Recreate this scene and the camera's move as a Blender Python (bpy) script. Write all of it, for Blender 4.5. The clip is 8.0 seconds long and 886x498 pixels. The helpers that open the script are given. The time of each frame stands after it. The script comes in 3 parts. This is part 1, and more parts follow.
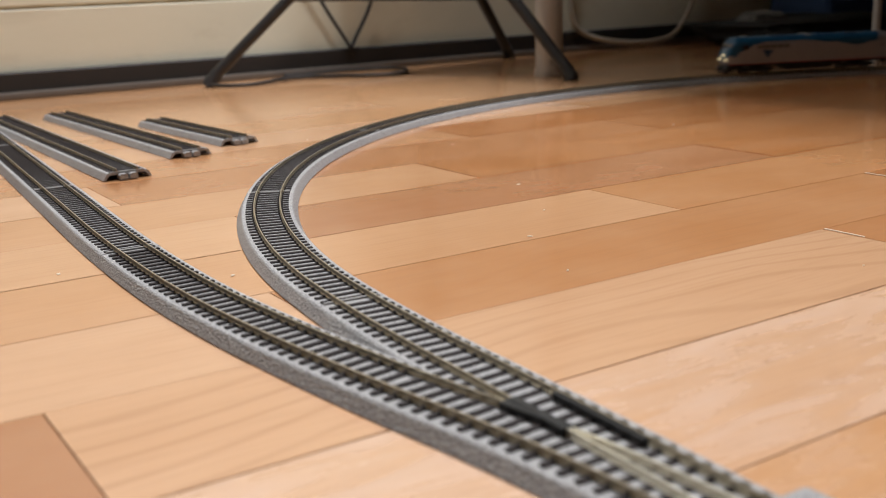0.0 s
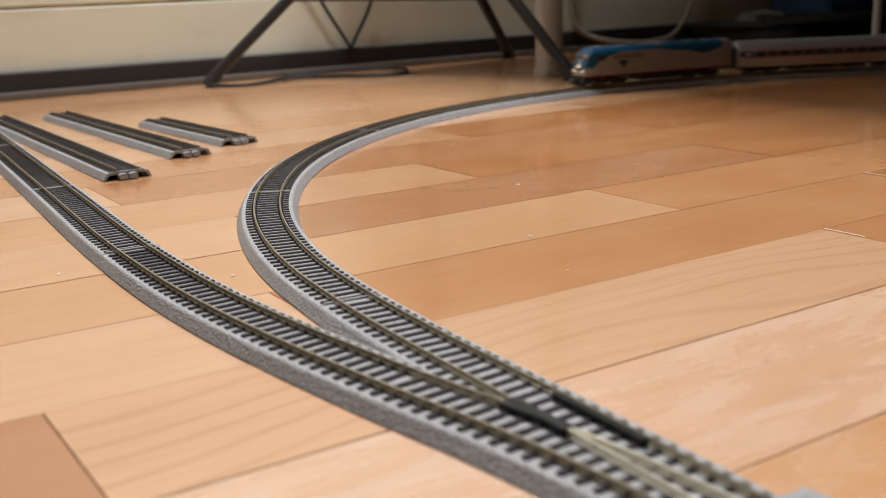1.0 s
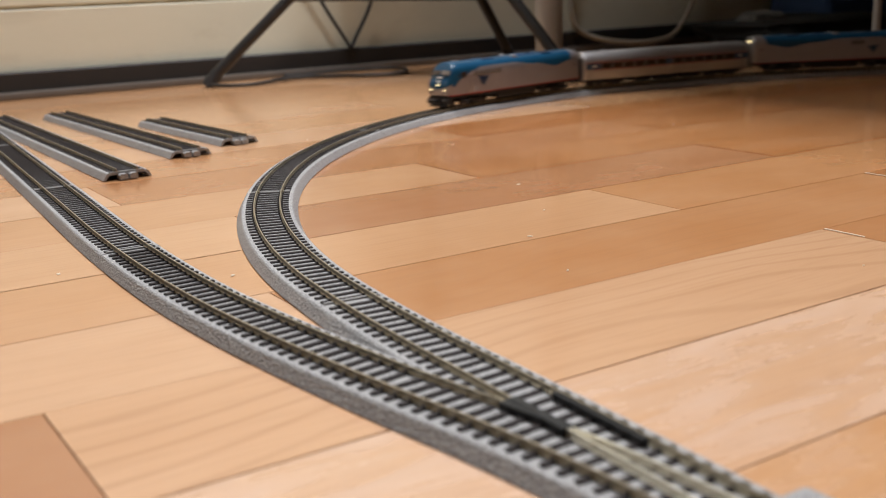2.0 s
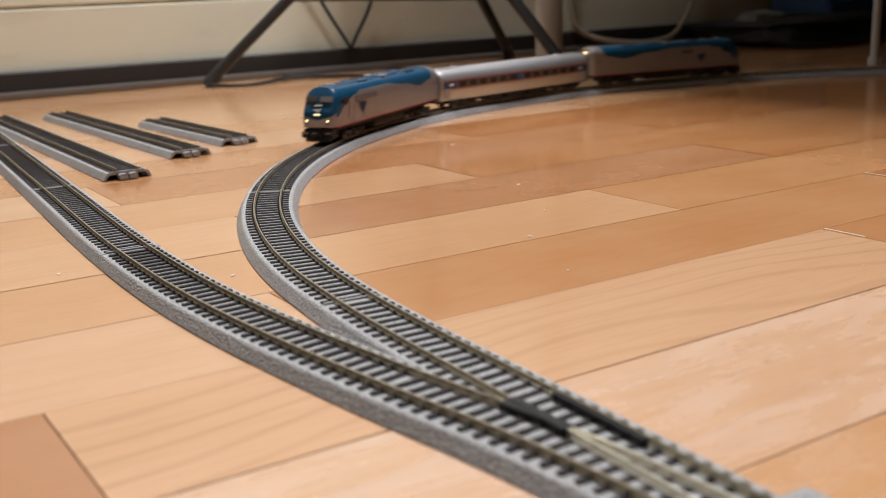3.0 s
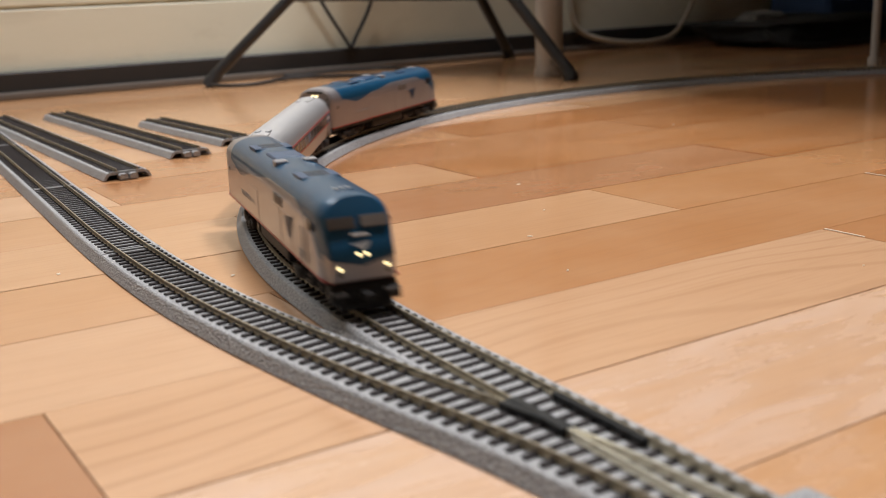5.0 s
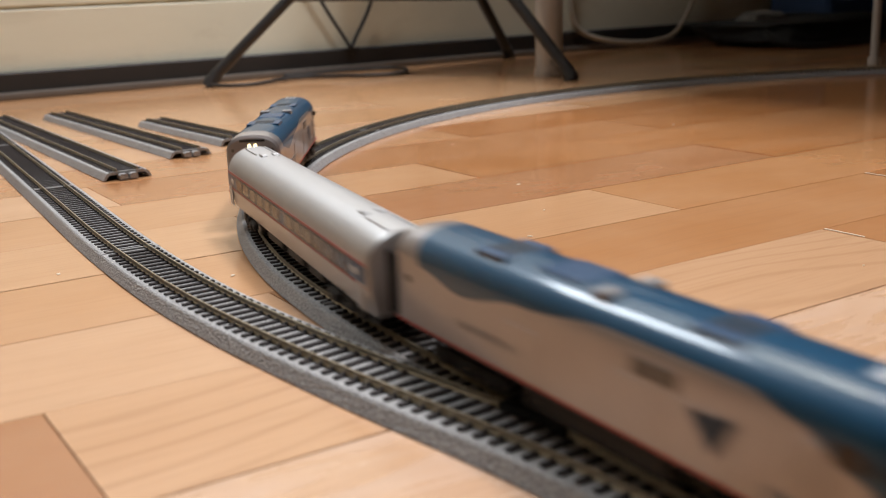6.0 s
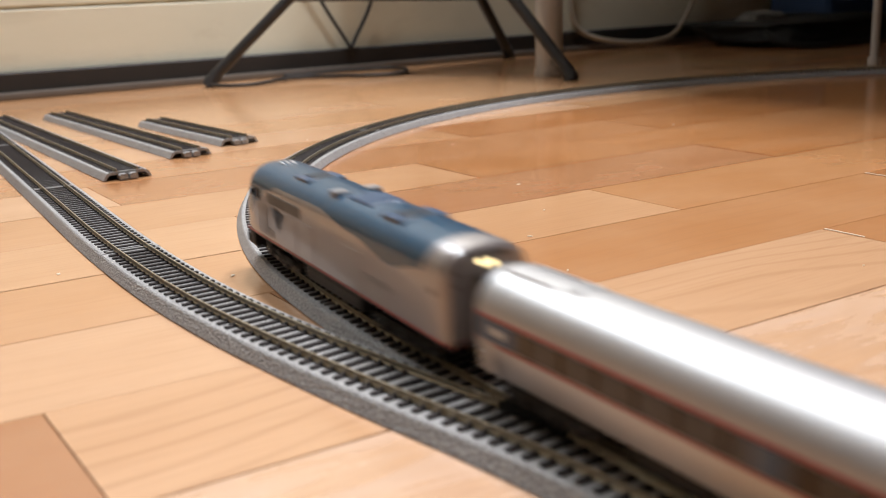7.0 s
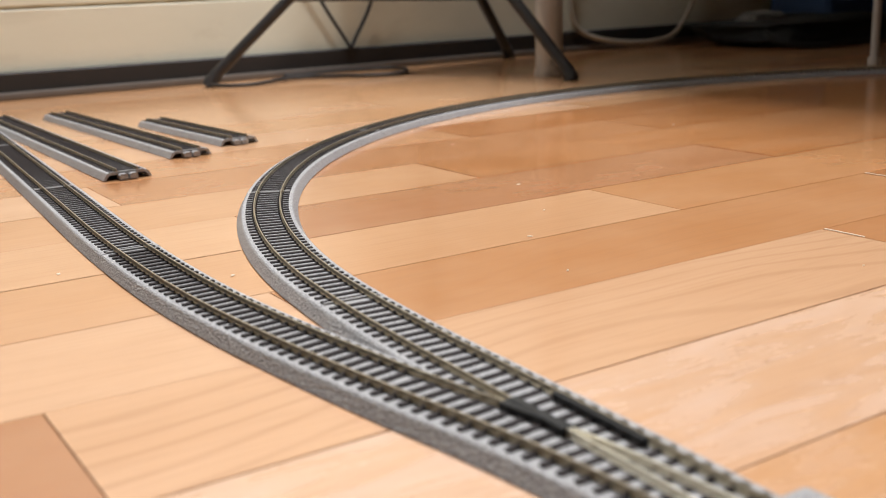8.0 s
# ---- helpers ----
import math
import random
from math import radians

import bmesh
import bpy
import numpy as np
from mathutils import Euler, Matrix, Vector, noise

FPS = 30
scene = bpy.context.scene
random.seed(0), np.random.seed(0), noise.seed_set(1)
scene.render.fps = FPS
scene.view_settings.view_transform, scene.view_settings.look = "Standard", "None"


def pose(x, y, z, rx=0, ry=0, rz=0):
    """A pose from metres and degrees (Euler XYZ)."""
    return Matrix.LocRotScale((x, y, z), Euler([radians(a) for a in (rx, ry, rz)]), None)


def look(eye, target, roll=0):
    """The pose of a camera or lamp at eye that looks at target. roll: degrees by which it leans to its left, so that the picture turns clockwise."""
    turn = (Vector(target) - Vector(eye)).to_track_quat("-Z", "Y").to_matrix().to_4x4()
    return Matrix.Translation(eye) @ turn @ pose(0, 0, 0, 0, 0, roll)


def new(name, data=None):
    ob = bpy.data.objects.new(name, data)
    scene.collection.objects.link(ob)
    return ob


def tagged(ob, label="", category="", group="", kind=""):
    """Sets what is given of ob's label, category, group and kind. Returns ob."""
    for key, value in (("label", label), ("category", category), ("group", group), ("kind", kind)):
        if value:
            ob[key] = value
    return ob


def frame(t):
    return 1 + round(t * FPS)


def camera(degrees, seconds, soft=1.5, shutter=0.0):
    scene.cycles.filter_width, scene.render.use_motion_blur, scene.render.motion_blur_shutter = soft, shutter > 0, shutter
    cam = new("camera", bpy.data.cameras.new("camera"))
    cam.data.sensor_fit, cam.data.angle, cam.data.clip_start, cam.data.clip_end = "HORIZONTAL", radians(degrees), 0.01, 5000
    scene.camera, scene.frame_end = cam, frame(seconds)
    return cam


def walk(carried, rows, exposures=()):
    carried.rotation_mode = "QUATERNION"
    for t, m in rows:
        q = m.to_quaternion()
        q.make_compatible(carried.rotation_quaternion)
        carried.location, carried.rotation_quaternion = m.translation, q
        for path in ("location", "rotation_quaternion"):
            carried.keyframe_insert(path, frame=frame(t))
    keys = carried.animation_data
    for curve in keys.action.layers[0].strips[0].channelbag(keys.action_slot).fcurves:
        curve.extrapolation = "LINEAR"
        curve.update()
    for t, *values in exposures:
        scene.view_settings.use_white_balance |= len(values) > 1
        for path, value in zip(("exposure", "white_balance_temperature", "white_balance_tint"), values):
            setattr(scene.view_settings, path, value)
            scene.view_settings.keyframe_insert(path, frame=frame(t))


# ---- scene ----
cam = camera(45.41, 8.0, 0.95, 0.8)
cam.data.dof.use_dof = True
cam.data.dof.focus_distance = 0.64
cam.data.dof.aperture_fstop = 11.0
EYE = (0.0, 0.0, 0.1445)
TURN, TILT = radians(32.596), radians(14.271)
AIM = (EYE[0] + math.cos(TILT) * math.sin(TURN), EYE[1] + math.cos(TILT) * math.cos(TURN), EYE[2] - math.sin(TILT))
walk(cam, [(0.0, look(EYE, AIM, -2.10)), (8.0, look(EYE, AIM, -2.10))], [(0.0, 0.0), (5.9, 0.0), (6.5, 0.16), (7.0, 0.22), (8.0, 0.25)])

# ---- light ----
world = bpy.data.worlds.new("world")
scene.world = world
world.use_nodes = True
bg = world.node_tree.nodes["Background"]
bg.inputs[0].default_value = (1.0, 0.93, 0.85, 1)
bg.inputs[1].default_value = 0.1


def area_lamp(name, at, target, size, watts, colour):
    data = bpy.data.lights.new(name, "AREA")
    data.shape, data.size, data.energy, data.color = "DISK", size, watts, colour
    ob = new(name, data)
    ob.matrix_basis = look(at, target)
    return ob


LAMPS = ((1.20, 0.62, 0.46, 51), (0.90, 1.34, 0.24, 31))
for lx, ly, size, watts in LAMPS:
    area_lamp("ceiling_lamp_light", (lx, ly, 2.355), (lx, ly, 0), size, watts, (0.98, 0.98, 1.035))

# daylight through the window above the baseboard wall
WINDOW = (-0.10, 0.50, 1.15, 1.80)
sky_light = area_lamp("window_light", (0.20, 1.66, 1.475), (0.20, 0.0, 1.475), 0.53, 21, (0.86, 0.93, 1.0))
sky_light.data.shape, sky_light.data.size_y = "RECTANGLE", 0.58


# ---- materials ----
def material(name, colour, rough=0.5, metal=0.0, coat=0.0, spec=0.5):
    m = bpy.data.materials.new(name)
    m.use_nodes = True
    b = m.node_tree.nodes["Principled BSDF"]
    b.inputs["Base Color"].default_value = (*colour, 1)
    b.inputs["Roughness"].default_value = rough
    b.inputs["Metallic"].default_value = metal
    b.inputs["Coat Weight"].default_value = coat
    b.inputs["Specular IOR Level"].default_value = spec
    return m


def nd(m, kind, **values):
    n = m.node_tree.nodes.new(kind)
    for key, value in values.items():
        n.inputs[key.replace("_", " ")].default_value = value
    return n


def link(m, a, b):
    m.node_tree.links.new(a, b)


def bsdf(m):
    return m.node_tree.nodes["Principled BSDF"]


def coords(m, scale=(1, 1, 1), out="Object"):
    tc = nd(m, "ShaderNodeTexCoord")
    mp = nd(m, "ShaderNodeMapping")
    mp.inputs["Scale"].default_value = scale
    link(m, tc.outputs[out], mp.inputs["Vector"])
    return mp.outputs["Vector"]


def ramp(m, fac, stops):
    r = nd(m, "ShaderNodeValToRGB")
    e = r.color_ramp.elements
    while len(e) < len(stops):
        e.new(0.5)
    for el, (p, c) in zip(e, stops):
        el.position, el.color = p, (*c, 1)
    link(m, fac, r.inputs["Fac"])
    return r.outputs["Color"]


def mix(m, fac, a, b, blend="MIX"):
    n = m.node_tree.nodes.new("ShaderNodeMix")
    n.data_type, n.blend_type = "RGBA", blend
    for sock, v in ((n.inputs[0], fac), (n.inputs[6], a), (n.inputs[7], b)):
        if isinstance(v, (int, float)):
            sock.default_value = v
        elif isinstance(v, tuple):
            sock.default_value = (*v, 1)
        else:
            link(m, v, sock)
    return n.outputs[2]


def calc(m, op, a, b=0.0, c=0.0):
    n = m.node_tree.nodes.new("ShaderNodeMath")
    n.operation = op
    for sock, v in zip(n.inputs, (a, b, c)):
        if isinstance(v, (int, float)):
            sock.default_value = v
        else:
            link(m, v, sock)
    return n.outputs[0]


def bump(m, height, strength, distance):
    n = nd(m, "ShaderNodeBump", Strength=strength, Distance=distance)
    link(m, height, n.inputs["Height"])
    link(m, n.outputs["Normal"], bsdf(m).inputs["Normal"])


def noise_tex(m, vec, scale, detail=4.0, rough=0.5, distort=0.0):
    n = nd(m, "ShaderNodeTexNoise", Scale=scale, Detail=detail, Roughness=rough, Distortion=distort)
    link(m, vec, n.inputs["Vector"])
    return n.outputs["Fac"]


def wood_floor():
    m = material("varnished_wood", (0.5, 0.3, 0.15), 0.34, 0, 0.40)
    bsdf(m).inputs["Coat Roughness"].default_value = 0.12
    info = nd(m, "ShaderNodeObjectInfo")
    tc = nd(m, "ShaderNodeTexCoord")
    off = nd(m, "ShaderNodeCombineXYZ")
    link(m, calc(m, "MULTIPLY", info.outputs["Random"], 37.0), off.inputs[0])
    link(m, calc(m, "MULTIPLY", info.outputs["Random"], 91.0), off.inputs[1])
    add = m.node_tree.nodes.new("ShaderNodeVectorMath")
    add.operation = "ADD"
    link(m, tc.outputs["Object"], add.inputs[0])
    link(m, off.outputs[0], add.inputs[1])
    vec = add.outputs[0]

    def scaled(sx, sy):
        mp = nd(m, "ShaderNodeMapping")
        mp.inputs["Scale"].default_value = (sx, sy, 1)
        link(m, vec, mp.inputs["Vector"])
        return mp.outputs["Vector"]

    broad = noise_tex(m, scaled(3.0, 26.0), 1.0, 3, 0.5, 1.2)
    grain = noise_tex(m, scaled(18.0, 420.0), 1.0, 5, 0.65)
    pores = noise_tex(m, scaled(90.0, 1500.0), 1.0, 2, 0.5)
    cloud = noise_tex(m, scaled(9.0, 12.0), 1.0, 3, 0.6)
    figure = noise_tex(m, scaled(1.6, 5.0), 1.0, 2, 0.5)
    pick = nd(m, "ShaderNodeSeparateColor")
    link(m, info.outputs["Color"], pick.inputs[0])
    # red: tone of the plank, green: how orange and how shaded it is, blue: how strongly figured, alpha: how scuffed
    tone = ramp(m, pick.outputs[0], [(0.0, (0.33, 0.165, 0.090)), (0.2, (0.42, 0.176, 0.072)), (0.4, (0.56, 0.280, 0.115)),
                                     (0.6, (0.64, 0.374, 0.195)), (0.8, (0.68, 0.452, 0.305)), (1.0, (0.68, 0.470, 0.360))])
    # the deep orange also carries painted shade of the floor near the desk
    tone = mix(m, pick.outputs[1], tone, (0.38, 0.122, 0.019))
    tone = mix(m, calc(m, "MULTIPLY", broad, 0.50), tone, (0.47, 0.235, 0.105))
    # drifting growth rings along the plank
    warp = noise_tex(m, scaled(2.6, 6.0), 1.0, 2, 0.45)
    sep = nd(m, "ShaderNodeSeparateXYZ")
    link(m, vec, sep.inputs[0])
    rings = calc(m, "SINE", calc(m, "ADD", calc(m, "MULTIPLY", sep.outputs[1], 330.0), calc(m, "MULTIPLY", warp, 52.0)))
    rings = ramp(m, calc(m, "MULTIPLY_ADD", rings, 0.5, 0.5), [(0.80, (0, 0, 0)), (1.0, (0.28, 0.28, 0.28))])
    fade = calc(m, "MULTIPLY", ramp(m, figure, [(0.34, (0.15, 0.15, 0.15)), (0.60, (1, 1, 1))]), pick.outputs[2])
    tone = mix(m, calc(m, "MULTIPLY", rings, fade), tone, (0.34, 0.15, 0.06))
    tone = mix(m, ramp(m, grain, [(0.48, (0, 0, 0)), (0.74, (0.26, 0.26, 0.26))]), tone, (0.34, 0.165, 0.080))
    tone = mix(m, ramp(m, cloud, [(0.35, (0, 0, 0)), (0.75, (0.14, 0.14, 0.14))]), tone, (0.70, 0.48, 0.30))
    blot = noise_tex(m, scaled(16.0, 62.0), 1.0, 5, 0.62, 0.6)
    scuff = calc(m, "MULTIPLY", ramp(m, blot, [(0.38, (0, 0, 0)), (0.72, (0.5, 0.5, 0.5))]), calc(m, "SUBTRACT", 1.0, info.outputs["Alpha"]))
    tone = mix(m, scuff, tone, (0.70, 0.54, 0.45))
    link(m, tone, bsdf(m).inputs["Base Color"])
    rough = calc(m, "MULTIPLY_ADD", cloud, 0.16, 0.12)
    rough = calc(m, "ADD", rough, calc(m, "MULTIPLY", scuff, 0.35))
    link(m, calc(m, "ADD", rough, calc(m, "MULTIPLY", grain, 0.04)), bsdf(m).inputs["Roughness"])
    bump(m, calc(m, "ADD", calc(m, "MULTIPLY", pores, 0.5), grain), 0.018, 0.0006)
    return m


def ballast_material():
    m = material("grey_ballast_plastic", (0.26, 0.255, 0.25), 0.55)
    vec = coords(m)
    vor = nd(m, "ShaderNodeTexVoronoi", Scale=820.0)
    link(m, vec, vor.inputs["Vector"])
    fine = noise_tex(m, vec, 900.0, 3, 0.6)
    big = noise_tex(m, vec, 30.0, 3)
    col = mix(m, ramp(m, fine, [(0.40, (0, 0, 0)), (0.60, (1, 1, 1))]), (0.225, 0.220, 0.217), (0.44, 0.433, 0.428))
    col = mix(m, calc(m, "MULTIPLY", big, 0.35), col, (0.22, 0.215, 0.21))
    link(m, col, bsdf(m).inputs["Base Color"])
    bump(m, calc(m, "ADD", vor.outputs["Distance"], calc(m, "MULTIPLY", fine, 0.8)), 0.55, 0.0010)
    return m


def mottled(name, c1, c2, scale, rough, metal=0.0, coat=0.0, strength=0.1, stretch=(1, 1, 1)):
    m = material(name, c1, rough, metal, coat)
    vec = coords(m, stretch)
    n1 = noise_tex(m, vec, scale, 5, 0.6)
    n2 = noise_tex(m, vec, scale * 9, 3, 0.6)
    link(m, mix(m, calc(m, "MULTIPLY_ADD", n2, 0.35, calc(m, "MULTIPLY", n1, 0.65)), c1, c2), bsdf(m).inputs["Base Color"])
    link(m, calc(m, "MULTIPLY_ADD", n1, 0.2, rough - 0.1), bsdf(m).inputs["Roughness"])
    bump(m, n2, strength, 0.0008)
    return m


def glowing(name, colour, power):
    m = material(name, colour, 0.3)
    bsdf(m).inputs["Emission Color"].default_value = (*colour, 1)
    bsdf(m).inputs["Emission Strength"].default_value = power
    return m


WOOD = wood_floor()
BARE = mottled("bare_pale_wood", (0.80, 0.70, 0.55), (0.70, 0.58, 0.42), 200, 0.7)
GAP = material("dark_floor_joint", (0.05, 0.024, 0.012), 0.8)
BALLAST = ballast_material()
RIDGE = mottled("pale_grey_plastic", (0.34, 0.335, 0.33), (0.28, 0.275, 0.27), 200, 0.5)
TIE = mottled("dark_brown_sleeper_plastic", (0.026, 0.021, 0.020), (0.048, 0.041, 0.040), 300, 0.75)
bsdf(TIE).inputs["Specular IOR Level"].default_value = 0.12
RAIL = mottled("dull_nickel_rail", (0.46, 0.395, 0.285), (0.35, 0.30, 0.215), 160, 0.34, 0.65)
# lighter copy of the rail metal, with the reflected light put into the colour
GLINT_RAIL = mottled("nickel_rail_with_glint", (0.86, 0.81, 0.66), (0.76, 0.70, 0.56), 160, 0.34, 0.55)
FROG = mottled("black_frog_plastic", (0.012, 0.012, 0.013), (0.03, 0.03, 0.03), 300, 0.35)
bsdf(FROG).inputs["Specular IOR Level"].default_value = 0.2
WALL = mottled("cream_wall_paint", (0.755, 0.74, 0.595), (0.695, 0.675, 0.525), 9, 0.5, 0, 0, 0.12, (1, 1, 3))
smudge = ramp(WALL, noise_tex(WALL, coords(WALL, (5, 5, 14)), 1.0, 5, 0.62, 0.8), [(0.55, (0, 0, 0)), (0.78, (0.35, 0.35, 0.35))])
paint = bsdf(WALL).inputs["Base Color"].links[0].from_socket
link(WALL, mix(WALL, smudge, paint, (0.42, 0.36, 0.24)), bsdf(WALL).inputs["Base Color"])
# unseen walls, made dark so that less light bounces into the shadows
FAR_WALL = mottled("bounce_cutting_wall_brown", (0.17, 0.14, 0.115), (0.13, 0.11, 0.09), 9, 0.6)
PLINTH = mottled("dark_baseboard_paint", (0.010, 0.008, 0.006), (0.026, 0.021, 0.018), 22, 0.62, 0, 0, 0.2)
SHOE = mottled("grey_vinyl_strip", (0.10, 0.085, 0.07), (0.16, 0.14, 0.12), 30, 0.45)
CEIL = mottled("white_ceiling_paint", (0.62, 0.60, 0.57), (0.57, 0.55, 0.52), 6, 0.8)
BLACK_METAL = mottled("black_powder_coat", (0.012, 0.012, 0.013), (0.03, 0.03, 0.03), 60, 0.38)
RUBBER = mottled("black_rubber", (0.014, 0.014, 0.014), (0.03, 0.03, 0.03), 90, 0.6)
STEEL = mottled("satin_grey_metal_tube", (0.56, 0.55, 0.53), (0.48, 0.47, 0.45), 40, 0.35, 0.2)
WHITE_CABLE = mottled("ivory_cable_sheath", (0.50, 0.45, 0.36), (0.42, 0.37, 0.29), 60, 0.5)
DESK = mottled("dark_desk_board", (0.08, 0.055, 0.035), (0.12, 0.08, 0.05), 12, 0.5)
BLUE_CLOTH = mottled("dark_blue_fabric", (0.045, 0.095, 0.22), (0.07, 0.13, 0.29), 40, 0.85)
BLACK_CLOTH = mottled("black_fabric", (0.012, 0.013, 0.014), (0.028, 0.028, 0.03), 50, 0.85)
GREY_CLOTH = mottled("pale_grey_fabric", (0.26, 0.26, 0.25), (0.18, 0.18, 0.18), 60, 0.85)


# ---- mesh helpers ----
def finish(name, bm, mat, smooth=False):
    bmesh.ops.recalc_face_normals(bm, faces=bm.faces)
    me = bpy.data.meshes.new(name)
    bm.to_mesh(me)
    bm.free()
    me.materials.append(mat)
    if smooth:
        for p in me.polygons:
            p.use_smooth = True
        me.set_sharp_from_angle(angle=radians(38))
    return me


def part(name, bm, mat, parent=None, label="", smooth=False, at=None):
    ob = new(name, finish(name, bm, mat, smooth) if isinstance(bm, bmesh.types.BMesh) else bm)
    if parent is not None:
        ob.parent = parent
    if at is not None:
        ob.matrix_basis = at
    if label:
        ob["label"] = label
    return ob


def thing(name, label, category, group="", kind="", at=None):
    ob = new(name)
    ob.empty_display_size = 0.02
    if at is not None:
        ob.matrix_basis = at
    return tagged(ob, label, category, group, kind)


def box(bm, x0, x1, y0, y1, z0, z1, bevel=0.0, seg=1):
    r = bmesh.ops.create_cube(bm, size=1.0, matrix=Matrix.Translation(((x0 + x1) / 2, (y0 + y1) / 2, (z0 + z1) / 2)) @ Matrix.Diagonal((x1 - x0, y1 - y0, z1 - z0, 1)))
    if bevel:
        es = list({e for v in r["verts"] for e in v.link_edges})
        bmesh.ops.bevel(bm, geom=es, offset=bevel, segments=seg, affect="EDGES", profile=0.6)
    return bm


def boxed(x0, x1, y0, y1, z0, z1, bevel=0.0, seg=1):
    return box(bmesh.new(), x0, x1, y0, y1, z0, z1, bevel, seg)


def rod(bm, a, b, r1, r2=None, seg=14):
    a, b = Vector(a), Vector(b)
    q = (b - a).to_track_quat("Z", "Y").to_matrix().to_4x4()
    bmesh.ops.create_cone(bm, cap_ends=True, segments=seg, radius1=r1, radius2=r1 if r2 is None else r2, depth=(b - a).length,
                          matrix=Matrix.Translation((a + b) / 2) @ q)
    return bm


def loft(rings, closed_ends=True):
    """Faces between rings of equally many points."""
    bm = bmesh.new()
    vs = [[bm.verts.new(p) for p in r] for r in rings]
    n = len(vs[0])
    for a, b in zip(vs[:-1], vs[1:]):
        for i in range(n):
            bm.faces.new((a[i], a[(i + 1) % n], b[(i + 1) % n], b[i]))
    if closed_ends:
        bm.faces.new(vs[0])
        bm.faces.new(vs[-1])
    return bm


def cable_mesh(points, radius, mat, name="cable"):
    cu = bpy.data.curves.new(name, "CURVE")
    cu.dimensions, cu.bevel_depth, cu.bevel_resolution, cu.resolution_u = "3D", radius, 3, 10
    sp = cu.splines.new("NURBS")
    sp.points.add(len(points) - 1)
    for p, co in zip(sp.points, points):
        p.co = (*co, 1)
    sp.use_endpoint_u, sp.order_u = True, 4
    tmp = bpy.data.objects.new(name, cu)
    me = bpy.data.meshes.new_from_object(tmp)
    bpy.data.objects.remove(tmp)
    me.materials.clear()
    me.materials.append(mat)
    for p in me.polygons:
        p.use_smooth = True
    return me


# ---- the track plan ----
GAUGE, RAIL_TOP, BED_TOP, TIE_TOP = 0.0165, 0.0091, 0.0060, 0.0067
HALF_BED, HALF_TOP, HALF_TIE = 0.0196, 0.0158, 0.0138


class Line:
    """A centre line of straight and curved stretches: start, heading in degrees, (length, curvature) in order."""

    def __init__(self, x, y, heading, stretches):
        self.x, self.y, self.a, self.stretches = x, y, radians(heading), stretches

    def at(self, s):
        x, y, a = self.x, self.y, self.a
        if s < 0:
            return x + math.cos(a) * s, y + math.sin(a) * s, a
        for i, (length, k) in enumerate(self.stretches):
            d = s if i == len(self.stretches) - 1 else min(s, length)
            if abs(k) < 1e-6:
                x, y = x + math.cos(a) * d, y + math.sin(a) * d
            else:
                x, y = x + (math.sin(a + k * d) - math.sin(a)) / k, y - (math.cos(a + k * d) - math.cos(a)) / k
            a += k * d
            s -= d
            if s <= 1e-9:
                break
        return x, y, a

    def side(self, s, o, z=0.0):
        x, y, a = self.at(s)
        return x - math.sin(a) * o, y + math.cos(a) * o, z


MAIN = Line(0.1939, 0.0475, 87.963, [(0.15, -0.09), (0.12, 0.135), (0.12, -0.711), (0.15, -1.551), (0.30, -1.534), (0.50, -1.497), (0.40, -1.30), (0.60, -1.30), (0.20, -0.6), (1.0, 0.0)])
BRANCH = Line(0.1939, 0.0331, 90.718, [(0.12, -0.02), (0.12, 1.358), (0.12, -0.602), (0.12, -0.913), (0.14, -0.393), (0.60, 0.018), (1.0, 0.0)])


def sweep(line, s0, s1, profile, step=0.008):
    n = max(2, int((s1 - s0) / step))
    return loft([[line.side(s0 + (s1 - s0) * i / n, o, z) for o, z in profile] for i in range(n + 1)])


def bed_profile(drop=0.0):
    return [(-HALF_BED, 0.0004), (-HALF_BED + 0.0005, 0.0012), (-HALF_TOP - 0.0008, BED_TOP - 0.0006 - drop), (-HALF_TOP, BED_TOP - drop), (HALF_TOP, BED_TOP - drop),
            (HALF_TOP + 0.0008, BED_TOP - 0.0006 - drop), (HALF_BED - 0.0005, 0.0012), (HALF_BED, 0.0004)]


HOLLOW = [(HALF_BED - 0.0022, 0.0004), (HALF_TOP - 0.0012, BED_TOP - 0.0018), (-HALF_TOP + 0.0012, BED_TOP - 0.0018), (-HALF_BED + 0.0022, 0.0004)]


def rail_profile(o):
    z = RAIL_TOP
    right = [(0.00075, z - 0.0026), (0.00075, z - 0.0023), (0.00028, z - 0.0019), (0.00028, z - 0.0010), (0.00038, z - 0.0008), (0.00038, z - 0.0001), (0.00030, z)]
    return [(o + a, b) for a, b in right] + [(o - a, b) for a, b in reversed(right)]


def sleeper_mesh(half, rails):
    bm = boxed(-0.00138, 0.00138, -half, half, BED_TOP - 0.001, TIE_TOP, 0.0002)
    for o in rails:
        for d in (-0.0012, 0.0012):
            box(bm, -0.0008, 0.0008, o + d - 0.0005, o + d + 0.0005, TIE_TOP - 0.0002, TIE_TOP + 0.0007)
    return finish("sleeper", bm, TIE)


TIE_MESH = sleeper_mesh(HALF_TIE, (-GAUGE / 2, GAUGE / 2))


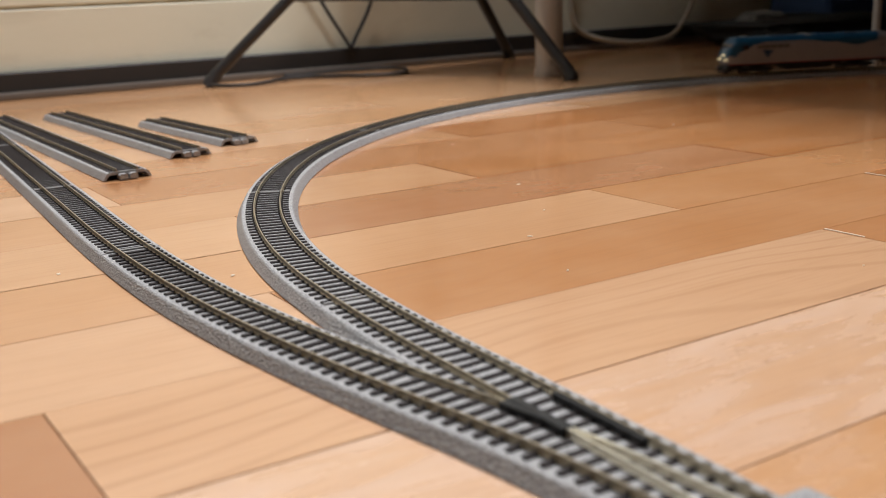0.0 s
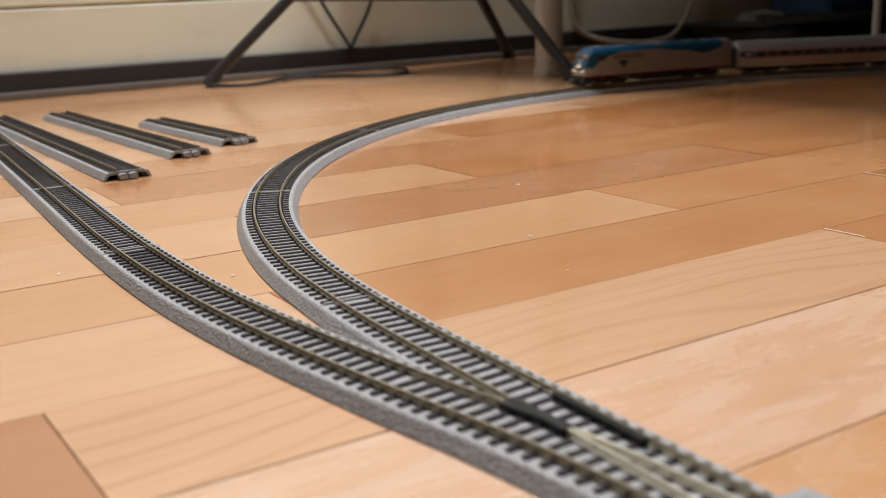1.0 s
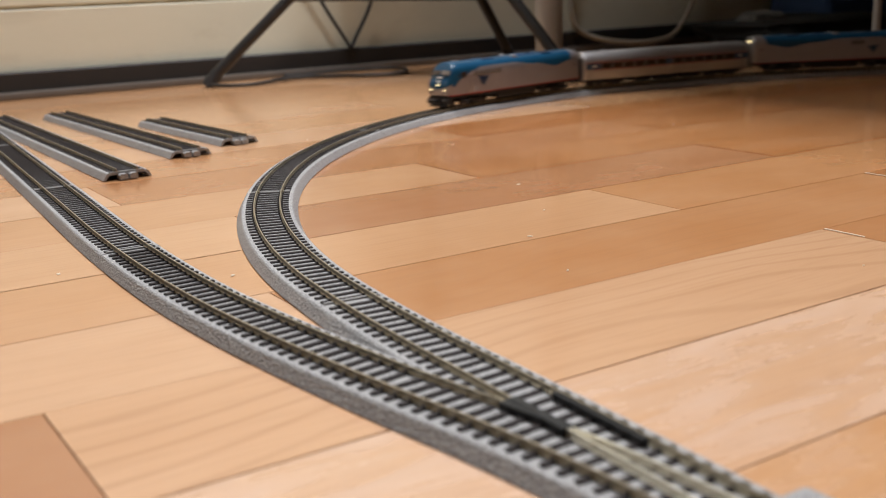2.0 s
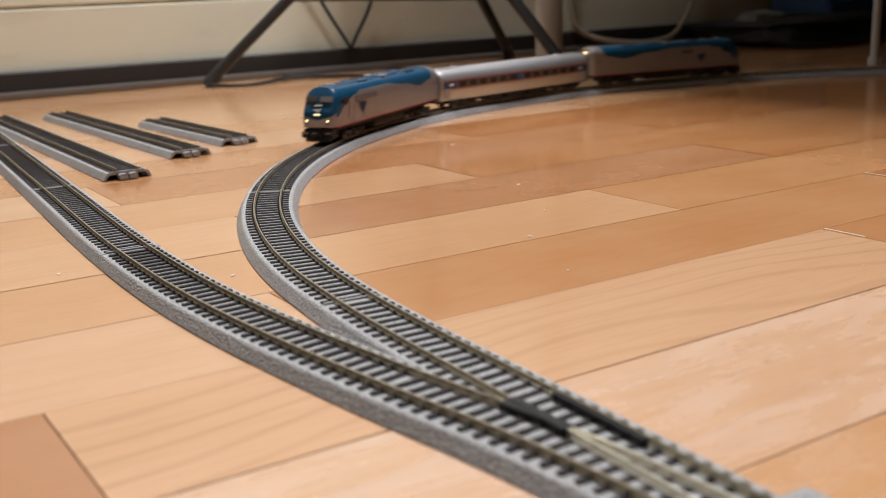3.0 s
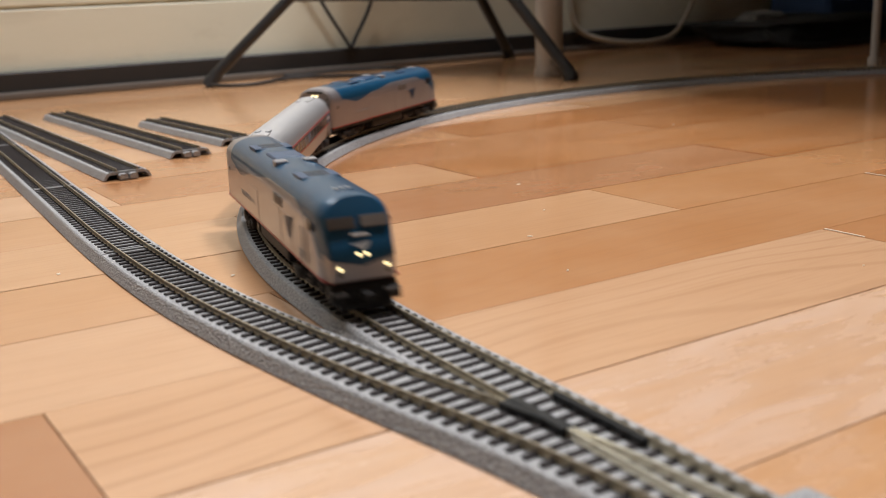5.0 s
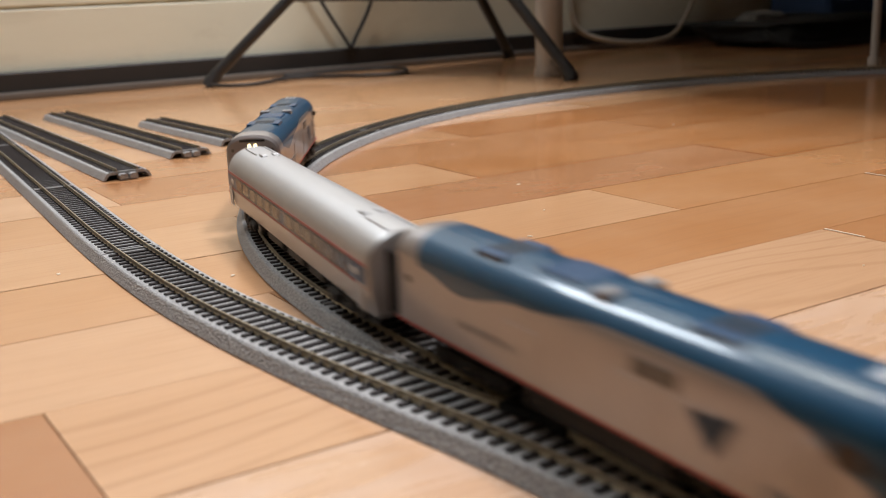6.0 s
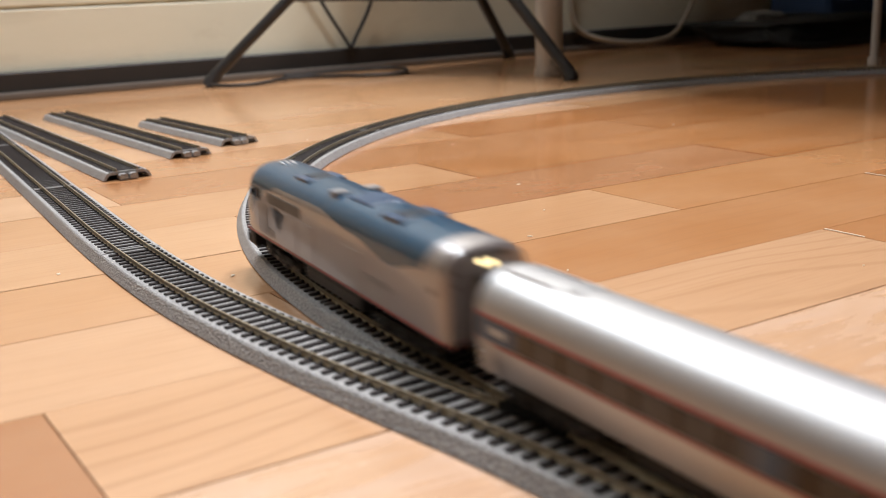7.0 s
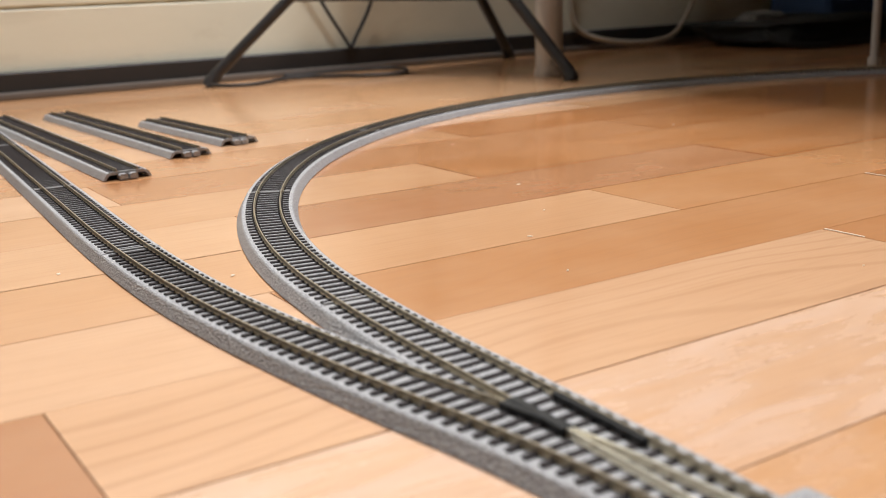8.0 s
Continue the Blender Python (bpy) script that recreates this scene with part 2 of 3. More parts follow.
def track_section(line, s0, s1, pitch=0.0073, group="track sections of the loop", loose=False, label="grey plastic ballast track section with dark sleepers on the floor"):
    t = thing("track_section", label, "model track", group)
    part("roadbed", sweep(line, s0 + 0.0002, s1 - 0.0002, bed_profile() + (HOLLOW if loose else [])), BALLAST, t)
    if loose:
        for e, d in ((s0, -1), (s1, 1)):
            for o in (-0.0035, 0.0045):
                part("connector", sweep(line, *sorted((e - d * 0.004, e + d * 0.0055)), [(o - 0.0032, 0.0008), (o - 0.0032, 0.0042), (o - 0.002, 0.0052), (o + 0.002, 0.0052), (o + 0.0032, 0.0042), (o + 0.0032, 0.0008)], 0.003), BALLAST, t)
    for e, d in ((s0, 1), (s1, -1)):
        part("end_ridge", sweep(line, *sorted((e + d * 0.0004, e + d * 0.0017)), [(-0.0135, BED_TOP - 0.0005), (-0.0135, TIE_TOP + 0.0001), (0.0135, TIE_TOP + 0.0001), (0.0135, BED_TOP - 0.0005)], 0.001), RIDGE, t, "pale joint ridge")
    for o in (-GAUGE / 2, GAUGE / 2):
        part("rail", sweep(line, s0 + 0.0003, s1 - 0.0003, rail_profile(o)), RAIL, t, smooth=True)
    n = round((s1 - s0) / pitch)
    for i in range(n):
        x, y, a = line.at(s0 + (i + 0.5) * (s1 - s0) / n)
        part("sleeper", TIE_MESH, None, t, at=pose(x, y, 0, 0, 0, math.degrees(a)))
    for o in (-GAUGE / 2, GAUGE / 2):
        bm = sweep(line, s1 - 0.006, s1 - 0.0005, [(o - 0.0013, TIE_TOP + 0.0001), (o - 0.0013, TIE_TOP + 0.0009), (o - 0.0007, TIE_TOP + 0.0015), (o + 0.0007, TIE_TOP + 0.0015), (o + 0.0013, TIE_TOP + 0.0009), (o + 0.0013, TIE_TOP + 0.0001)], 0.003)
        part("rail_joiner", bm, RAIL, t)
    return t


# ---- the room ----
X0, X1, Y0, Y1, TOP = -2.6, 3.6, -3.4, 1.621, 2.4
FIRST, WIDE = 0.1970, 0.0890
# row 2 has an added cut at 0.195, so its left can be painted sheen-pale
KNOWN = {-1: [-0.10, 0.47], 0: [-0.12, 0.52], 1: [0.068, 0.495, 0.96], 2: [-0.25, 0.195, 0.655, 1.12], 3: [-0.05, 0.475, 1.02], 4: [-0.15, 0.25, 0.669, 1.16], 5: [0.0, 0.445, 1.02], 6: [0.203, 0.72, 1.21], 7: [0.1, 0.56, 1.05]}
# how orange each plank is, plus painted shade towards the right, in the order of the cuts
WARMTH_SHADE = {-1: [0.1, 0.05, 0.2], 0: [0.12, 0.06, 0.3], 1: [0.42, 0.09, 0.75, 0.8], 2: [0.0, 0.0, 0.56, 0.92, 0.95], 3: [0.0, 0.20, 0.40, 0.95], 4: [0.05, 0.02, 0.22, 0.80, 1.0], 5: [0.05, 0.24, 0.80, 1.0], 6: [0.05, 0.46, 0.95, 1.0], 7: [0.15, 0.55, 1.0, 1.0]}
FIGURED = {(1, 1): 1.0, (0, 1): 0.35, (2, 2): 0.35, (-1, 1): 0.4, (5, 1): 0.3, (6, 1): 0.6, (4, 2): 0.3}
SCUFFED = {(0, 1): 0.25, (-1, 1): 0.55}
# plank tones, lowered to the right to paint in the shade there
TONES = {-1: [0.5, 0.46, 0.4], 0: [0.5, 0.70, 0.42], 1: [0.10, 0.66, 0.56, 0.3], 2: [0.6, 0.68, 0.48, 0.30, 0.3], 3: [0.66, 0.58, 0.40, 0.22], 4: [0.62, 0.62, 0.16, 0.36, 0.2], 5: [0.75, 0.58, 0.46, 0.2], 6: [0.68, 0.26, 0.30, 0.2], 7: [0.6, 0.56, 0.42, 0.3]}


def floor_and_planks():
    base = tagged(part("floor", boxed(X0 - 0.1, X1 + 0.1, Y0 - 0.1, Y1 + 0.1, -0.06, -0.0022), GAP), "varnished orange-brown hardwood plank floor", "floor", "", "structure")
    rng = random.Random(5)
    rest = bmesh.new()
    row0 = int(math.floor((Y0 - FIRST) / WIDE))
    for k in range(row0, int((Y1 - FIRST) / WIDE) + 1):
        y0, y1 = max(FIRST + k * WIDE, Y0), min(FIRST + (k + 1) * WIDE, Y1)
        cuts = sorted(KNOWN.get(k, [rng.uniform(0.0, 0.4)]))
        first = cuts[0]
        while cuts[0] > X0:
            cuts.insert(0, cuts[0] - rng.uniform(0.38, 0.66))
        while cuts[-1] < X1:
            cuts.append(cuts[-1] + rng.uniform(0.38, 0.66))
        for a, b in zip(cuts[:-1], cuts[1:]):
            a, b = max(a, X0), min(b, X1)
            if b - a < 0.01:
                continue
            g, lift = 0.00034, rng.uniform(-0.0003, 0.0)
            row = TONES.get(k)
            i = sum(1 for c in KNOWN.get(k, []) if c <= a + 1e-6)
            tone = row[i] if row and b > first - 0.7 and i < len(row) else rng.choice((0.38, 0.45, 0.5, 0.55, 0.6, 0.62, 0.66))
            warm_shade = WARMTH_SHADE.get(k, [0.1, 0.8] if a > 0.2 else [0.1])
            warm = warm_shade[min(i, len(warm_shade) - 1)]
            if -0.5 < (a + b) / 2 < 3.2 and y0 > -0.1:
                top = 0.0009 if k == 0 else g
                bm = boxed(-(b - a) / 2 + g, (b - a) / 2 - g, -(y1 - y0) / 2 + g, (y1 - y0) / 2 - top, -0.009, 0)
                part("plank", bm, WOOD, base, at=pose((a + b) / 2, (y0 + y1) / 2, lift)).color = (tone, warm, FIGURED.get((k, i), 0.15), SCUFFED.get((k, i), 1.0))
            else:
                box(rest, a + g, b - g, y0 + g, y1 - g, -0.009, lift)
    for x, y, length in ((0.4957, 0.361, 0.026), (0.6555, 0.453, 0.020)):
        part("worn_edge", boxed(x, x + 0.0010, y - length / 2, y + length / 2, -0.003, 0.0003), BARE, base, "pale chipped plank edge")
    rest_ob = tagged(part("plank_rest", rest, WOOD, base), "", "", "", "stuff")
    rest_ob.color = (0.55, 0.12, 0.15, 1)


def walls():
    bm = bmesh.new()
    z = 0.030
    for h in (0.0985, 0.16, 0.16, 0.16, 0.16, 0.16):
        box(bm, X0, X1, Y1, Y1 + 0.02, z, z + h - 0.004, 0.0015)
        z += h
    wx0, wx1, wz0, wz1 = WINDOW
    box(bm, X0, X1, Y1 + 0.006, Y1 + 0.12, 0, z - 0.001)
    box(bm, X0, X1, Y1, Y1 + 0.12, z, wz0)
    box(bm, X0, X1, Y1, Y1 + 0.12, wz1, TOP)
    box(bm, X0, wx0, Y1, Y1 + 0.12, wz0, wz1)
    box(bm, wx1, X1, Y1, Y1 + 0.12, wz0, wz1)
    tagged(part("wall_north", bm, WALL), "cream painted wall of wide horizontal boards", "wall", "", "structure")
    win = thing("window_1", "plain white framed window letting in cool daylight", "window", "", "structure")
    part("window_sill", boxed(wx0 - 0.03, wx1 + 0.03, Y1 - 0.03, Y1 - 0.001, wz0 - 0.02, wz0, 0.003), CEIL, win)
    for x0, x1, z0, z1 in ((wx0, wx0 + 0.03, wz0, wz1), (wx1 - 0.03, wx1, wz0, wz1), (wx0 + 0.03, wx1 - 0.03, wz0, wz0 + 0.03), (wx0 + 0.03, wx1 - 0.03, wz1 - 0.03, wz1)):
        part("window_frame", boxed(x0, x1, Y1 + 0.004, Y1 + 0.05, z0, z1, 0.003), CEIL, win)
    for name, b in (("wall_south", (X0, X1, Y0 - 0.12, Y0, 0, TOP)), ("wall_west", (X0 - 0.12, X0, Y0 - 0.12, Y1 + 0.12, 0, TOP)), ("wall_east", (X1, X1 + 0.12, Y0 - 0.12, Y1 + 0.12, 0, TOP))):
        tagged(part(name, boxed(*b), FAR_WALL), "plain unseen room wall, dull brown to cut bounce light", "wall", "", "structure")
    tagged(part("ceiling", boxed(X0 - 0.12, X1 + 0.12, Y0 - 0.12, Y1 + 0.12, TOP, TOP + 0.1), CEIL), "plain white painted ceiling", "ceiling", "", "structure")
    base = tagged(part("baseboard", boxed(X0, X1, Y1 - 0.014, Y1 + 0.004, 0.0, 0.038, 0.002), PLINTH), "dark brown painted baseboard with scuffs", "baseboard", "", "structure")
    part("shoe_strip", boxed(X0, X1, Y1 - 0.024, Y1 - 0.0145, 0.0, 0.011, 0.003, 2), SHOE, base, "dull grey strip")


floor_and_planks()
walls()


def ceiling_lamp(x, y, radius):
    t = thing("ceiling_lamp", "round white ceiling lamp giving warm light", "lamp", "ceiling lamps", at=pose(x, y, TOP))
    part("base_plate", rod(bmesh.new(), (0, 0, -0.028), (0, 0, 0), radius, None, 40), CEIL, t)


for lx, ly, size, watts in LAMPS:
    ceiling_lamp(lx, ly, size / 2 + 0.02)


# ---- the track ----
def turnout():
    t = thing("track_turnout", "grey ballast turnout with black plastic frog and brassy rails", "model track")
    part("roadbed", sweep(MAIN, -0.05, 0.3598, bed_profile()), BALLAST, t)
    part("roadbed", sweep(BRANCH, 0.02, 0.5398, bed_profile(0.0002)), BALLAST, t)
    part("stock_rail", sweep(MAIN, -0.05, 0.3597, rail_profile(-GAUGE / 2)), RAIL, t, smooth=True)
    part("stock_rail", sweep(BRANCH, -0.02, 0.5397, rail_profile(GAUGE / 2)), RAIL, t, smooth=True)
    s_frog_m, s_frog_b = frog_place()
    for line, s, o, end in ((MAIN, s_frog_m, GAUGE / 2, 0.3597), (BRANCH, s_frog_b, -GAUGE / 2, 0.5397)):
        part("frog_rail", sweep(line, s + 0.020, end, rail_profile(o)), RAIL, t, smooth=True)
        part("closure_rail", sweep(line, 0.035, s - 0.010, rail_profile(o)), GLINT_RAIL, t, "polished rail with the glint in its colour", smooth=True)
    z = RAIL_TOP + 0.0001
    bm = sweep(MAIN, s_frog_m - 0.010, s_frog_m + 0.0205, [(GAUGE / 2 - 0.0019, TIE_TOP - 0.0005), (GAUGE / 2 - 0.0019, z), (GAUGE / 2 + 0.0019, z), (GAUGE / 2 + 0.0019, TIE_TOP - 0.0005)], 0.004)
    part("frog", bm, FROG, t, "black plastic frog")
    bm = sweep(BRANCH, s_frog_b - 0.010, s_frog_b + 0.0205, [(-GAUGE / 2 - 0.0019, TIE_TOP - 0.0005), (-GAUGE / 2 - 0.0019, z - 0.0002), (-GAUGE / 2 + 0.0019, z - 0.0002), (-GAUGE / 2 + 0.0019, TIE_TOP - 0.0005)], 0.004)
    part("frog_wing", bm, FROG, t, "black plastic frog wing")
    o = -GAUGE / 2 + 0.0024
    part("guard_rail", sweep(MAIN, s_frog_m - 0.030, s_frog_m + 0.016, [(o - 0.0009, TIE_TOP - 0.0003), (o - 0.0009, z), (o + 0.0009, z), (o + 0.0009, TIE_TOP - 0.0003)]), FROG, t, "black plastic guard rail")
    bm = boxed(0.2100, 0.226, 0.05, 0.172, 0.0004, 0.0058, 0.0015, 2)
    box(bm, 0.2130, 0.224, 0.06, 0.142, 0.005, 0.0085, 0.0012, 2)
    part("switch_housing", bm, BALLAST, t, "grey switch housing")
    n = 79
    for i in range(n):
        s = -0.045 + (i + 0.5) * 0.0073
        xm, ym, am = MAIN.at(s)
        sb = s + 0.0144
        for _ in range(4):
            xb, yb, ab = BRANCH.at(sb)
            sb += ym - yb
        if xm - xb < 0.0295:
            xl, xr = xb - HALF_TIE, xm + HALF_TIE
            me = sleeper_mesh((xr - xl) / 2, (-(xr - xl) / 2 + HALF_TIE - GAUGE / 2, (xr - xl) / 2 - HALF_TIE + GAUGE / 2))
            part("sleeper", me, None, t, at=pose((xl + xr) / 2, (ym + yb) / 2, 0, 0, 0, math.degrees((am + ab) / 2)))
        else:
            if s < 0.357:
                part("sleeper", TIE_MESH, None, t, at=pose(xm, ym, 0, 0, 0, math.degrees(am)))
            if sb < 0.537:
                part("sleeper", TIE_MESH, None, t, at=pose(xb, yb, 0, 0, 0, math.degrees(ab)))


def frog_place():
    best = (9, 0, 0)
    for i in range(160):
        s = 0.08 + i * 0.0012
        x, y, _ = MAIN.side(s, GAUGE / 2)
        sb = s + 0.0144
        for _ in range(4):
            xb, yb, _ = BRANCH.side(sb, -GAUGE / 2)
            sb += y - yb
        best = min(best, (abs(x - xb), s, sb))
    return best[1], best[2]


turnout()
for a, b in ((-0.75, -0.50), (-0.50, -0.275), (-0.275, -0.05), (0.36, 0.637), (0.637, 0.94), (0.94, 1.24), (1.24, 1.54), (1.54, 1.835), (1.835, 2.13), (2.13, 2.43), (2.43, 2.73)):
    track_section(MAIN, a, b)
for a, b in ((0.54, 0.77), (0.77, 1.04), (1.04, 1.27)):
    track_section(BRANCH, a, b, group="track sections of the branch")
for x, y, h, length in ((0.239, 0.834, 90.3, 0.50), (0.317, 0.905, 92.0, 0.41), (0.379, 0.943, 93.4, 0.212)):
    track_section(Line(x, y, h, [(1.0, 0.0)]), 0.0, length, group="loose spare tracks", loose=True, label="spare grey ballast track section lying loose on the floor")


# ---- the furniture ----
def tripod_stand():
    t = thing("tripod_stand", "black metal tripod stand with splayed tube legs", "stand")
    hub = Vector((0.90, 1.45, 0.31))
    for x, y in ((0.575, 1.538), (0.972, 1.165), (1.175, 1.585)):
        foot = Vector((x, y, 0.006))
        leg = part("leg", rod(bmesh.new(), foot, foot.lerp(hub, 0.97), 0.0085), BLACK_METAL, t, smooth=True)
        part("rubber_foot", rod(bmesh.new(), foot - Vector((0, 0, 0.006)), foot.lerp(hub, 0.045), 0.0105, 0.0098), RUBBER, leg, smooth=True)
    mid = Vector((0.90, 1.45, 0.128))
    for x, y in ((0.575, 1.538), (0.972, 1.165), (1.175, 1.585)):
        part("brace", rod(bmesh.new(), Vector((x, y, 0.006)).lerp(hub, 0.40), mid, 0.0052), BLACK_METAL, t, smooth=True)
    part("lower_pole", rod(bmesh.new(), mid - Vector((0, 0, 0.008)), hub, 0.013), BLACK_METAL, t, smooth=True)
    bm = bmesh.new()
    rod(bm, hub - Vector((0, 0, 0.03)), hub + Vector((0, 0, 0.05)), 0.03, 0.028, 20)
    part("hub", bm, BLACK_METAL, t, smooth=True)
    part("crossbar", rod(bmesh.new(), (0.700, 1.503, 0.1255), (1.080, 1.538, 0.1130), 0.0050), BLACK_METAL, t, smooth=True)
    part("pole", rod(bmesh.new(), hub, hub + Vector((0, 0, 0.28)), 0.014), BLACK_METAL, t, smooth=True)


def desk():
    t = thing("desk", "dark wide desk, unseen top shaped for shade, on round grey metal tube legs", "desk")
    for x, y in ((1.005, 1.258), (1.40, 0.985), (3.4, -1.4), (3.4, 1.40), (1.10, -1.4)):
        leg = part("leg", rod(bmesh.new(), (x, y, 0.004), (x, y, 0.70), 0.0205 if x < 1.08 else 0.006, None, 28), STEEL, t, smooth=True)
        bm = bmesh.new()
        rod(bm, (x, y, 0), (x, y, 0.010), 0.0225 if x < 1.08 else 0.009, None, 28)
        part("foot_ring", bm, STEEL, leg, smooth=True)
    # unseen top: its height and slanted back edge are set to shade floor and wall
    outline = ((0.92, -1.60), (3.55, -1.60), (3.55, 1.59), (1.70, 1.588), (0.92, 1.47))
    part("shading_tabletop", loft([[(x, y, z) for x, y in outline] for z in (0.70, 0.74)]), DESK, t)


tripod_stand()
desk()
tagged(new("cable", cable_mesh([(1.34, 1.58, 0.70), (1.338, 1.606, 0.30), (1.335, 1.605, 0.12), (1.336, 1.605, 0.06), (1.36, 1.60, 0.030), (1.43, 1.59, 0.014), (1.50, 1.585, 0.008), (1.57, 1.588, 0.010), (1.61, 1.595, 0.024), (1.645, 1.60, 0.06), (1.665, 1.60, 0.10), (1.67, 1.606, 0.17), (1.67, 1.606, 0.30), (1.67, 1.58, 0.70)], 0.005, WHITE_CABLE)), "ivory cable hanging in a loop by the wall", "cable")
tagged(new("cable", cable_mesh([(0.575, 1.52, 0.004), (0.60, 1.465, 0.004), (0.66, 1.50, 0.004), (0.724, 1.553, 0.004), (0.80, 1.475, 0.004), (0.84, 1.43, 0.004), (0.91, 1.49, 0.004), (0.92, 1.58, 0.004), (0.80, 1.585, 0.004), (0.72, 1.58, 0.004)], 0.0028, RUBBER)), "thin black cable lying in a loop on the floor", "cable")
tagged(new("cable", cable_mesh([(0.74, 1.56, 0.30), (0.775, 1.606, 0.18), (0.804, 1.608, 0.122), (0.83, 1.608, 0.082), (0.848, 1.608, 0.055), (0.855, 1.606, 0.042), (0.857, 1.606, 0.038), (0.861, 1.606, 0.042), (0.868, 1.608, 0.055), (0.887, 1.608, 0.082), (0.906, 1.608, 0.118), (0.925, 1.606, 0.18), (0.93, 1.56, 0.30)], 0.003, RUBBER)), "thin black cable hanging in a narrow loop", "cable")


def cushion_mesh(sx, sy, sz, mat, seed, name):
    bm = bmesh.new()
    bmesh.ops.create_icosphere(bm, subdivisions=4, radius=1.0)
    for v in bm.verts:
        p = v.co.copy()
        n = noise.noise(p * 1.6 + Vector((seed, 0, 0))) * 0.22 + noise.noise(p * 4.5 + Vector((0, seed, 0))) * 0.07
        p = Vector([math.copysign(abs(c) ** 0.55, c) for c in p]) * (1 + n)
        v.co = Vector((p.x * sx, p.y * sy, max(0.0, (p.z + 1) * sz * 0.5)))
    return finish(name, bm, mat, True)


t = thing("bag", "limp black fabric bag on the floor under the desk", "bag", at=pose(1.80, 1.43, 0, 0, 0, 8))
part("body", cushion_mesh(0.26, 0.13, 0.05, BLACK_CLOTH, 3, "body"), None, t)
part("strap", cable_mesh([(-0.22, -0.05, 0.03), (-0.28, -0.11, 0.006), (-0.16, -0.17, 0.005), (0.02, -0.165, 0.005), (0.14, -0.12, 0.012), (0.16, -0.06, 0.035)], 0.006, BLACK_CLOTH, "strap"), None, t)
ob = tagged(new("cloth", cushion_mesh(0.045, 0.03, 0.028, GREY_CLOTH, 8, "cloth")), "crumpled pale grey cloth on the black bag", "cloth")
ob.matrix_basis = pose(1.68, 1.44, 0.034)
t = thing("storage_box", "dark blue fabric storage box against the wall", "box", at=pose(2.2, 1.50, 0))
part("body", boxed(-0.34, 0.34, -0.078, 0.078, 0, 0.135, 0.02, 3), BLUE_CLOTH, t)
part("lid", boxed(-0.35, 0.35, -0.085, 0.085, 0.131, 0.158, 0.008, 2), BLUE_CLOTH, t)


def floor_dust():
    rng = random.Random(11)
    bm = bmesh.new()
    spots = [(0.519, 0.791), (0.523, 0.794), (0.45, 0.60), (0.36, 0.47), (0.33, 0.40), (0.41, 0.52)] + [(rng.uniform(0.05, 0.8), rng.uniform(0.25, 1.3)) for _ in range(16)]
    for x, y in spots:
        r = rng.uniform(0.0004, 0.0011)
        bmesh.ops.create_icosphere(bm, subdivisions=1, radius=1.0, matrix=pose(x, y, 0.0002, 0, 0, rng.uniform(0, 180)) @ Matrix.Diagonal((r * 1.8, r, 0.0003, 1)))
    tagged(new("floor_dust", finish("floor_dust", bm, BARE)), "tiny pale crumbs of dust scattered on the floor", "dust", "", "stuff")


floor_dust()


# ---- the train ----
def livery():
    m = material("silver_and_blue_livery", (0.5, 0.5, 0.5), 0.36, 0.0, 0.65)
    bsdf(m).inputs["Coat Roughness"].default_value = 0.10
    bsdf(m).inputs["Specular IOR Level"].default_value = 0.15
    tc = nd(m, "ShaderNodeTexCoord")
    sep = nd(m, "ShaderNodeSeparateXYZ")
    link(m, tc.outputs["Object"], sep.inputs[0])
    along = calc(m, "DIVIDE", calc(m, "ADD", sep.outputs[0], 0.121), 0.242)
    r = nd(m, "ShaderNodeValToRGB")
    r.color_ramp.interpolation = "EASE"
    stops = [(0.0, 0.060), (0.045, 0.0560), (0.085, 0.0385), (0.20, 0.0340), (0.36, 0.0395), (0.54, 0.0438), (0.76, 0.0436), (0.83, 0.0400), (0.90, 0.0325), (0.965, 0.0235), (1.0, 0.0215)]
    e = r.color_ramp.elements
    while len(e) < len(stops):
        e.new(0.5)
    for el, (p, z) in zip(e, stops):
        el.position, el.color = p, (z * 10, z * 10, z * 10, 1)
    link(m, along, r.inputs["Fac"])
    edge = calc(m, "MULTIPLY", r.outputs["Color"], 0.1)
    # on the nose the blue mask sags towards the middle
    nose = calc(m, "MULTIPLY", calc(m, "GREATER_THAN", sep.outputs[0], 0.1135), calc(m, "MULTIPLY_ADD", calc(m, "ABSOLUTE", sep.outputs[1]), 0.24, -0.0005))
    edge = calc(m, "ADD", edge, nose)
    blue = calc(m, "GREATER_THAN", sep.outputs[2], edge)
    red = calc(m, "LESS_THAN", sep.outputs[2], 0.0145)
    vec = coords(m)
    n1 = noise_tex(m, vec, 60, 4)
    silver = mix(m, n1, (0.375, 0.350, 0.352), (0.325, 0.303, 0.305))
    navy = mix(m, n1, (0.007, 0.058, 0.122), (0.010, 0.068, 0.138))
    col = mix(m, blue, silver, navy)
    col = mix(m, red, col, (0.30, 0.035, 0.03))
    link(m, col, bsdf(m).inputs["Base Color"])
    link(m, calc(m, "MULTIPLY", calc(m, "SUBTRACT", 1.0, blue), 0.6), bsdf(m).inputs["Metallic"])
    return m


LIVERY = livery()
COACH_SILVER = material("silver_coach_paint", (0.60, 0.595, 0.59), 0.44, 0.75, 0.10)
bsdf(COACH_SILVER).inputs["Coat Roughness"].default_value = 0.36
tint = noise_tex(COACH_SILVER, coords(COACH_SILVER, (1, 4, 4)), 25, 3)
link(COACH_SILVER, mix(COACH_SILVER, tint, (0.50, 0.495, 0.50), (0.44, 0.435, 0.44)), bsdf(COACH_SILVER).inputs["Base Color"])
